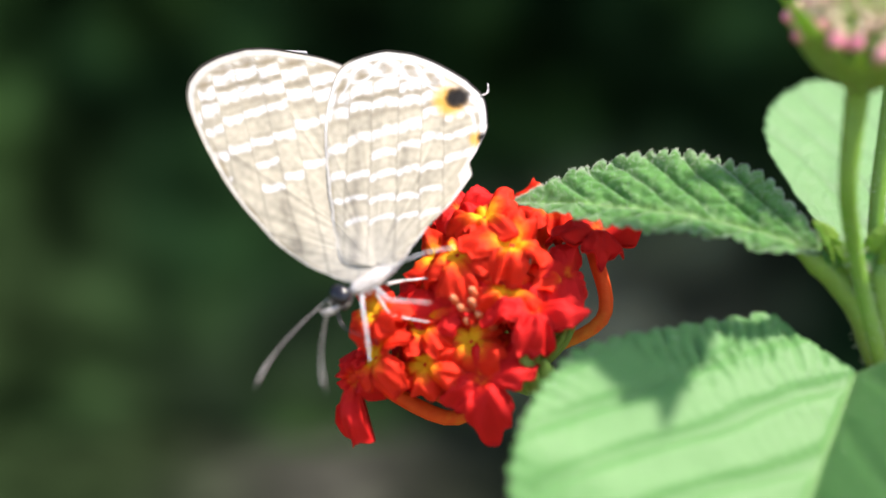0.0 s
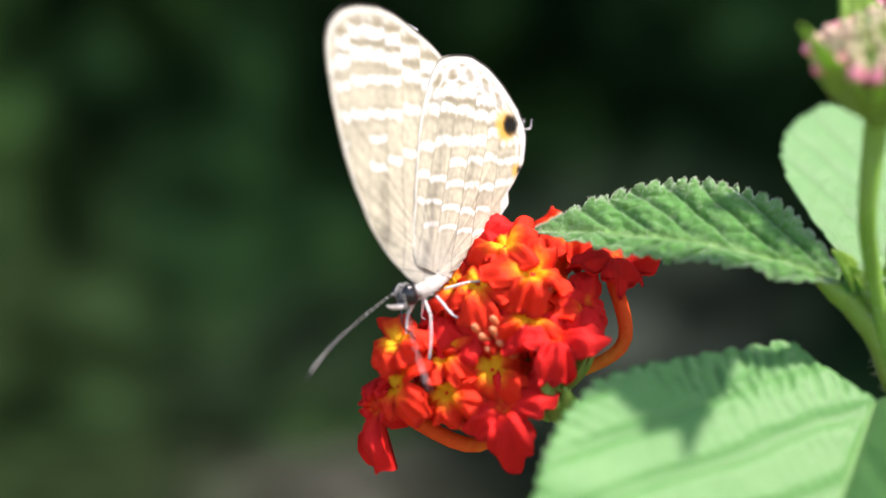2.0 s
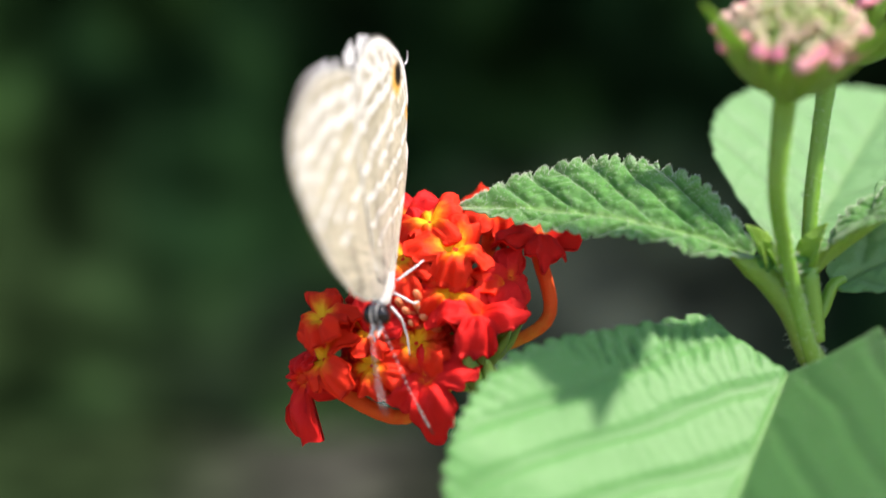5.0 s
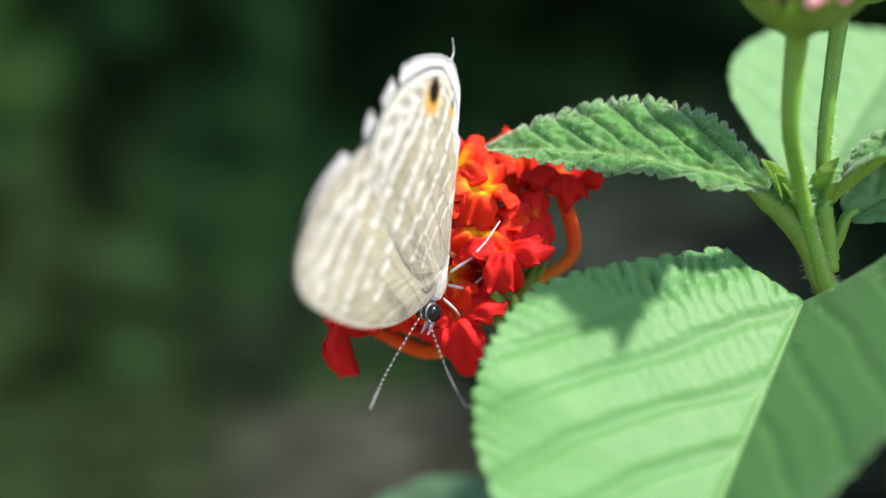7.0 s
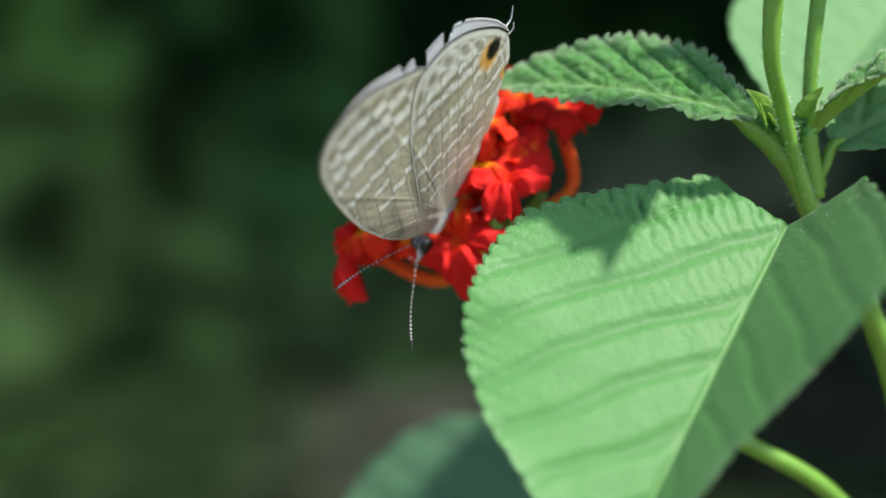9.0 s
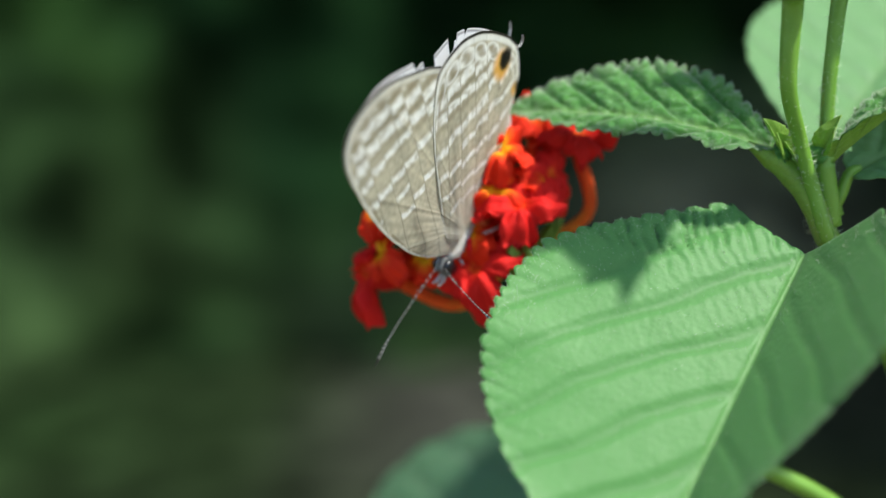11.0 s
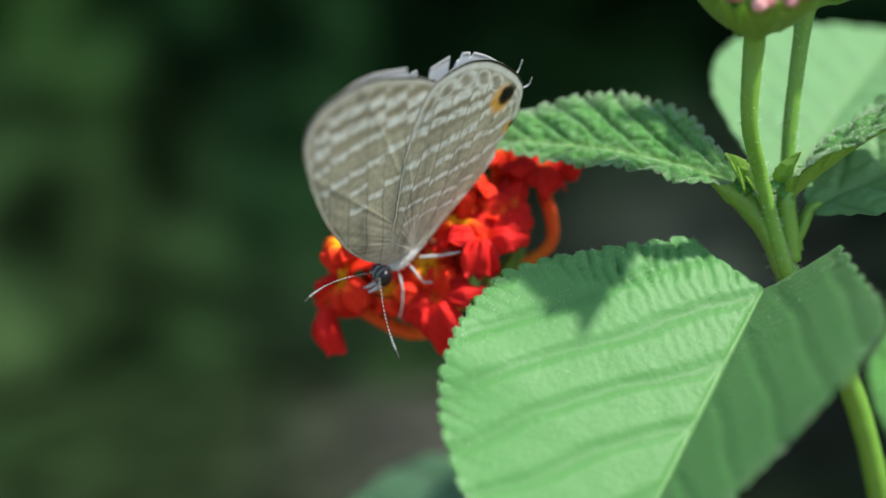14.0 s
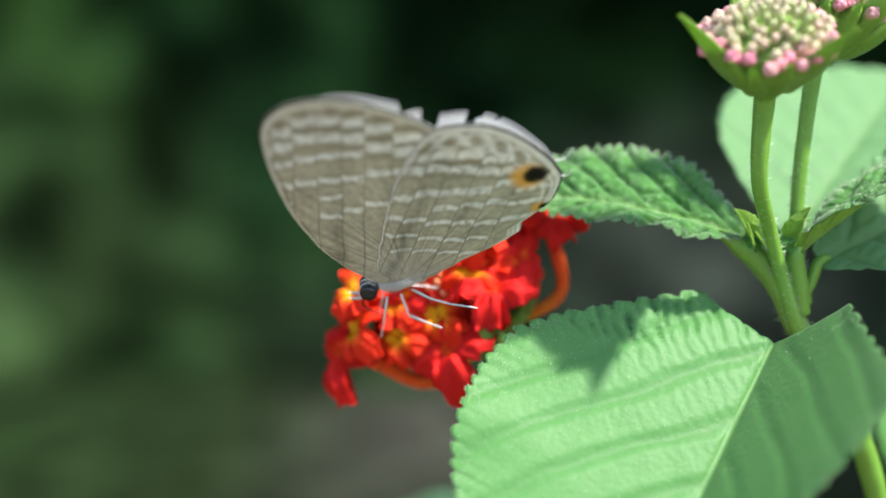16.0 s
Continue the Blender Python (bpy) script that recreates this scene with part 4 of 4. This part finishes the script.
def wing(name, kind, origin, points, side, lift, open_by, label, notches=(), cells=7, seed=1, size=(380, 230)):
    """Two thin sheets, upper and under side, joined round the rim. side: 1 the butterfly's left."""
    nt, nr = size
    a, r = smooth_radius([(radians(p), q) for p, q in points], nt, nt // 80)
    scal = 1 - 0.008 * np.abs(np.sin((a - a[0]) / (a[-1] - a[0]) * cells * math.pi))
    r = r * scal
    full = r.copy()
    for lo, hi, deep in notches:
        inside = (a > radians(lo)) & (a < radians(hi))
        r = np.where(inside, r * (1 - deep * (0.85 + 0.22 * np.sin(a * 130 + lo) - 0.5 * (a - radians(lo)) / radians(hi - lo))), r)
    rho = np.linspace(0.02, 1, nr)[:, None] * np.ones(nt)[None]
    ang = np.ones(nr)[:, None] * a[None]
    x = origin[0] + rho * r[None] * np.cos(ang)
    z = origin[1] + rho * r[None] * np.sin(ang)
    true_rho = rho * (r / full)[None]
    frac = (ang - a[0]) / (a[-1] - a[0]) * cells
    d = np.abs(frac - np.round(frac))
    ridge = 0.03 * np.exp(-((d / 0.05) ** 2)) * np.minimum(1, rho * 3)
    camber = 0.55 * np.sin(math.pi * np.clip(rho, 0, 1)) * 0.6 + 0.25 * np.sin(frac * math.pi) * 0.3 * rho
    y_out = side * (lift + camber * 0.6 + ridge)
    y_in = y_out - side * 0.07
    col = wing_paint(kind, true_rho, ang, x, z, cells, seed)
    up = UPPER * np.ones_like(col)
    rim = 0.7 * bump(true_rho, 0.992, 0.009)[..., None]
    up = up * (1 - rim) + UPPER_EDGE * rim
    sp = bump(true_rho, 0.90, 0.02) * np.exp(-(((np.abs(frac % 1.0 - 0.5)) / 0.25) ** 4))
    up = up * (1 - 0.45 * sp[..., None])
    if kind == "fore":
        tip = (np.clip((true_rho - 0.80) / 0.10, 0, 1) * np.clip((102 - np.degrees(ang)) / 14, 0, 1))[..., None]
        up = up * (1 - 0.6 * tip) + np.array((0.26, 0.21, 0.16)) * 0.6 * tip
    s = Shape()
    one = np.ones(nr * nt)
    outer = np.stack([x.ravel(), y_out.ravel(), z.ravel()], 1)
    inner = np.stack([x.ravel(), y_in.ravel(), z.ravel()], 1)
    paint = np.concatenate([np.c_[col.reshape(-1, 3), one], np.c_[up.reshape(-1, 3), one]])
    quads = grid_faces(nr, nt)
    n = nr * nt
    flip = side > 0
    s.add(np.concatenate([outer, inner]).tolist(), [tuple(reversed(q)) if flip else q for q in quads], 0, paint.tolist())
    s.f += [tuple(i + n for i in (q if flip else reversed(q))) for q in quads]
    rimline = [(nr - 1) * nt + j for j in range(nt)]
    ends = [i * nt for i in range(nr)], [i * nt + nt - 1 for i in range(nr)]
    for line in (rimline, *ends):
        for p, q in zip(line, line[1:]):
            s.f.append((p, q, q + n, p + n))
    first, second = (0, 1) if side > 0 else (1, 0)
    s.m = [first] * len(quads) + [second] * len(quads) + [0] * (len(s.f) - 2 * len(quads))
    return part(name, s, [WING_UNDER, MEMBRANE], butterfly, label, pose(0, 0, 0, -open_by * side, 0, 0))


FORE = [(10, 2.9), (19, 3.9), (30, 5.1), (42, 7.4), (54, 10.3), (61, 12.9), (67, 15.3), (72, 17.7), (76, 20.0), (79, 21.1), (83, 21.5), (87, 21.3), (92, 20.6), (97, 19.8), (102, 18.6), (107, 17.6), (113, 16.2), (126, 13.0), (140, 9.0), (155, 4.0)]
HIND = [(40, 2.2), (73, 3.6), (89, 5.4), (98, 7.7), (103, 10.0), (108, 12.6), (112, 14.6), (115, 16.0), (119, 16.6), (126, 17.1), (134, 17.2), (140, 16.9), (148, 16.3), (153, 15.9), (156, 15.7), (159, 14.7), (161.5, 13.9), (163, 13.0), (163.8, 11.9), (164.4, 11.6), (165, 10.5), (166.5, 10.3), (169.5, 9.9), (170.5, 9.0), (173, 7.2), (175, 4.8), (183, 3.0), (200, 1.8), (215, 1.5)]
FAR_EDGE = [(103, 10.5), (107, 14.5), (109.5, 16.5), (115, 17.1)]
wing("forewing", "fore", (-2.5, -0.5), FORE, 1, 0.15, 2.5, "grey-brown underside with broken white lines", seed=3)
hind_left = wing("hindwing", "hind", (-1.2, 0.3), HIND, 1, 0.38, 2.5, "white-lined underside with an orange-ringed black eyespot", cells=8, seed=5)
wing("forewing", "fore", (-2.5, -0.5), [(a, r * (0.955 + 0.0030 * max(0, a - 80))) for a, r in FORE], -1, 0.12, -1.9, "pale upper side with a brown tip and a torn edge", ((105.5, 130, 0.16),), seed=4, size=(300, 90))
hind_right = wing("hindwing", "hind", (-1.2, 0.3), [p for p in HIND if p[0] < 103 or p[0] > 116] + FAR_EDGE, -1, 0.38, -0.8, "pale bluish upper side with a torn margin", ((115.2, 119.4, 0.22), (126.3, 129.8, 0.14), (133.5, 134.5, 0.04)), 8, 6, size=(420, 90))


def tail(wing_ob, length, side):
    s = tube([(-15.2, side * 0.45, 6.8), (-15.3 - length * 0.5, side * 0.5, 6.7), (-15.2 - length, side * 0.6, 7.3)], [0.08, 0.055, 0.03], 14, 6, paint=lambda t: (0.5, 0.5, 0.5, 1))
    part("tail", s, LEG_WHITE, wing_ob, "thread-like white tail")


tail(hind_left, 0.9, 1)
tail(hind_right, 1.7, -1)

body = tube([(1.2, 0, -0.05), (0.4, 0, -0.15), (-0.8, 0, -0.25), (-2.2, 0, -0.2)], [0.34, 0.54, 0.62, 0.5], 20, 16, lump=0.12)
thorax = part("thorax", body, FUR, butterfly, "thorax with white hair")
rnd = random.Random(8)
fur = Shape()
for k in range(900):
    a, t = rnd.uniform(0, 2 * math.pi), rnd.random()
    x = 1.0 - 3.0 * t
    r = 0.34 + 0.30 * math.sin(math.pi * min(1, t + 0.15))
    p = Vector((x, r * math.cos(a) * 0.95, r * math.sin(a) - 0.2))
    out = Vector((rnd.uniform(-0.6, 0.1), math.cos(a), math.sin(a))).normalized()
    e = p + out * rnd.uniform(0.12, 0.32) + Vector((-0.2, 0, 0))
    o = out.cross(Vector((1, 0, 0))) * 0.025
    fur.add([p - o, p + o, e, p + Vector((0.03, 0, 0))], [(0, 1, 2), (1, 3, 2), (3, 0, 2)])
tagged(part("fur", fur, FUR, thorax), kind="stuff")
part("abdomen", tube([(-1.6, 0, 0.0), (-4.0, 0, 0.75), (-6.5, 0, 1.6), (-8.6, 0, 2.3), (-10.0, 0, 2.9)], [0.5, 0.33, 0.30, 0.26, 0.12], 34, 14, lump=0.05), FUR, butterfly, "slender pale grey abdomen")
head = part("head", ball((2.0, 0, 0.0), (0.80, 0.74, 0.78), lump=0.1), FUR_DARK, butterfly, "small dark head")
for side in (1, -1):
    e = part("eye", ball((2.08, side * 0.50, 0.08), (0.70, 0.48, 0.82)), EYE_BLACK, head, "glossy black eye with a white rim")
    rim = []
    for k in range(21):
        a = 2 * math.pi * k / 20
        rim.append((2.04 + 0.68 * math.cos(a), side * 0.22, 0.08 + 0.82 * math.sin(a)))
    part("eye_rim", tube(rim, [0.035], 60, 6, close=False), FUR, e)
    palp = tube([(2.6, side * 0.2, -0.45), (3.2, side * 0.25, -0.4), (3.8, side * 0.3, 0.0)], [0.16, 0.16, 0.04], 12, 7)
    part("palp", palp, FUR, head, "pale palp")
part("proboscis", tube([(2.8, 0, -0.5), (3.2, 0, -1.8), (2.6, 0, -3.0), (1.9, 0, -4.2)], [0.09, 0.08, 0.06, 0.04], 24, 6), EYE_BLACK, head, "thin dark proboscis")


def antenna(side):
    """In its own space: it starts at the origin and runs along x."""
    line = [(0, 0, 0), (3, 0, 0.15), (6, 0, 0.1), (8.2, 0, -0.25), (9.6, 0, -0.7)]
    stalk = tube(line, [0.045, 0.036, 0.036, 0.038, 0.045, 0.09, 0.09, 0.03], 120, 7, paint=lambda t: (0.0 if t > 0.87 else 0.5 + 0.5 * math.sin(t * 150), 0, 0, 1))
    return part("antenna", stalk, BANDED, butterfly, "white-ringed black antenna with a dark club", pose(2.3 * MM, side * 0.22 * MM, 0.45 * MM, 0, 0, 0) @ pose(0, 0, 0, 0, 20, side * 25))


antennae = [antenna(1), antenna(-1)]


def leg(hip, knee, ankle, foot):
    s = tube([hip, Vector(hip).lerp(Vector(knee), 0.5), knee], [0.10, 0.12, 0.08], 10, 8)
    tube([knee, Vector(knee).lerp(Vector(ankle), 0.5), ankle], [0.085, 0.09, 0.07], 10, 8, s)
    tube([ankle, Vector(ankle).lerp(Vector(foot), 0.5), foot], [0.065, 0.06, 0.05], 10, 7, s, lump=0.3)
    return part("leg", s, LEG_WHITE, butterfly, "thin white jointed leg")


for side in (1, -1):
    leg((-1.2, side * 0.6, -0.9), (-2.6, side * 2.0, -1.0), (-4.0, side * 2.6, -1.6), (-5.8, side * 2.9, -2.6))
    leg((-0.2, side * 0.6, -1.0), (-0.2, side * 1.6, -2.6), (-1.2, side * 1.9, -3.6), (-2.2, side * 2.1, -4.6))
    leg((0.9, side * 0.5, -0.9), (1.5, side * 1.2, -1.8), (2.2, side * 1.3, -3.2), (3.0, side * 1.2, -4.6))

BUTTERFLY = [
    (0.0, -5.47, 88.23, 585.33, 35.2, 31.3, -157.9),
    (0.5, -4.18, 87.82, 587.26, 20.5, 17.1, -131.6),
    (1.0, -3.47, 89.23, 587.31, 22.8, 18.0, -127.7),
    (1.5, -3.06, 88.79, 587.52, 14.9, 12.3, -132.9),
    (2.0, -2.92, 90.91, 586.77, 9.9, 16.0, -130.5),
    (2.5, -1.21, 89.07, 586.84, 7.8, 24.7, -118.5),
    (3.0, -1.11, 88.54, 587.28, 6.9, 18.3, -118.6),
    (3.5, -1.44, 87.89, 587.73, 8.2, 13.1, -114.5),
    (4.0, -0.60, 88.88, 587.54, 6.8, 23.0, -103.3),
    (6.5, -0.01, 86.11, 580.90, -20.4, 73.5, -137.3),
    (7.0, 1.29, 87.52, 580.73, -25.2, 72.7, -142.1),
    (7.5, 1.61, 88.29, 580.68, -42.0, 69.2, -158.5),
    (8.0, 1.16, 90.32, 579.20, -57.2, 62.9, -171.2),
    (10.5, 1.06, 88.74, 580.46, -24.0, 45.2, -143.5),
    (11.0, 1.31, 89.55, 580.01, -22.2, 53.0, -139.0),
    (11.5, 1.30, 87.84, 580.66, -26.0, 50.3, -145.1),
    (12.0, 1.13, 88.70, 580.34, -23.1, 50.7, -142.6),
    (12.5, 1.04, 88.94, 580.42, -23.2, 49.1, -142.9),
    (13.0, 0.71, 89.07, 580.14, -25.1, 49.1, -144.6),
    (13.5, 0.67, 87.93, 580.81, -26.7, 47.0, -146.5),
    (14.0, 0.11, 87.73, 581.66, -34.7, 38.2, -153.1),
    (14.5, -0.66, 86.80, 584.47, -38.3, 18.2, -175.1),
    (15.0, -0.82, 85.47, 585.00, -41.3, 12.3, 179.6),
    (15.5, -0.48, 86.02, 584.54, -36.2, 12.9, 176.2),
    (16.0, -0.99, 85.19, 584.67, -39.1, 17.5, 175.2),
]
RUB = [(0.0, -1.5), (0.5, 2.3), (1.0, 2.5), (1.5, 5.6), (2.0, 0.3), (2.5, -0.3), (3.0, 0.5), (3.5, 1.4), (4.0, -3.7), (6.5, 0.4), (7.0, 1.6), (7.5, -2.1), (8.0, 4.3), (10.5, 0.8), (11.0, -0.5), (11.5, -2.9), (12.0, -0.9), (12.5, -1.1), (13.0, -0.5), (13.5, -2.0), (14.0, -1.2), (14.5, 0.1), (15.0, -2.5), (15.5, 4.2), (16.0, -2.0)]
RUB_FAR = [(0.0, 0.0), (4.0, 0.0), (6.5, -8.5), (7.0, -8.5), (7.5, -5.5), (8.0, -4.0), (10.5, 4.0), (11.0, 0.5), (11.5, 4.0), (12.0, 1.0), (12.5, 3.0), (13.0, 0.5), (13.5, 3.5), (14.0, 1.0), (14.5, 0.0), (16.0, 0.0)]


FEELER_LEFT = [(0.0, 0.58, 0.49, -0.65), (0.5, 0.76, 0.60, -0.26), (1.0, 0.80, 0.56, -0.22), (1.5, 0.7, 0.67, -0.25), (2.0, 0.64, 0.59, -0.49), (3.0, 0.75, 0.62, -0.21), (4.0, 0.74, 0.07, -0.67), (6.5, 0.56, 0.82, 0.13), (7.0, 0.63, 0.68, 0.38), (7.5, 0.67, 0.67, 0.32), (8.0, 0.8, 0.39, 0.45), (10.5, 0.4, 0.9, 0.2), (11.0, 0.36, 0.89, 0.29), (11.5, 0.51, 0.85, 0.14), (12.5, 0.6, 0.8, 0.06), (13.5, 0.68, 0.73, -0.06), (14.0, 0.44, 0.84, 0.33), (14.25, 0.85, 0.2, 0.45), (14.6, 0.6, -0.5, -0.6), (16.0, 0.5, -0.48, -0.68)]
FEELER_RIGHT = [(0.0, 0.91, 0.32, -0.27), (0.5, 0.76, 0.17, -0.63), (1.0, 0.84, 0.22, -0.50), (1.5, 0.95, -0.05, -0.30), (2.0, 0.95, -0.21, -0.22), (3.0, 0.97, -0.14, -0.18), (3.5, 0.94, -0.09, -0.33), (4.0, 0.99, 0.14, -0.0), (6.5, 0.77, 0.35, 0.54), (7.0, 0.78, 0.03, 0.62), (7.5, 0.77, -0.09, 0.64), (8.0, 0.62, -0.05, 0.78), (10.5, 0.93, 0.02, 0.36), (11.0, 0.99, -0.1, 0.05), (11.5, 0.99, -0.11, 0.08), (12.5, 0.98, -0.12, 0.13), (13.5, 0.81, -0.05, 0.59), (14.0, 0.6, 0.2, 0.75), (14.6, 0.5, -0.6, -0.6), (16.0, 0.39, -0.55, -0.70)]


def motions():
    walk(butterfly, [(t, pose(x * MM, y * MM, z * MM, rx, ry, rz)) for t, x, y, z, rx, ry, rz in BUTTERFLY])
    walk(hind_left, [(t, pose(0, 0, 0, -2.5, 0, 0) @ pose(0, 0, 0, 0, a, 0)) for t, a in RUB])
    walk(hind_right, [(t, pose(0, 0, 0, -0.8, 0, 0) @ pose(0, 0, 0, 0, a, 0)) for t, a in RUB_FAR])
    for ob, rows, side in ((antennae[0], FEELER_LEFT, 1), (antennae[1], FEELER_RIGHT, -1)):
        walk(ob, [(t, axes((2.3, side * 0.22, 0.62), (x, y, z), (0.35, 0, 0.9))) for t, x, y, z in rows])


motions()
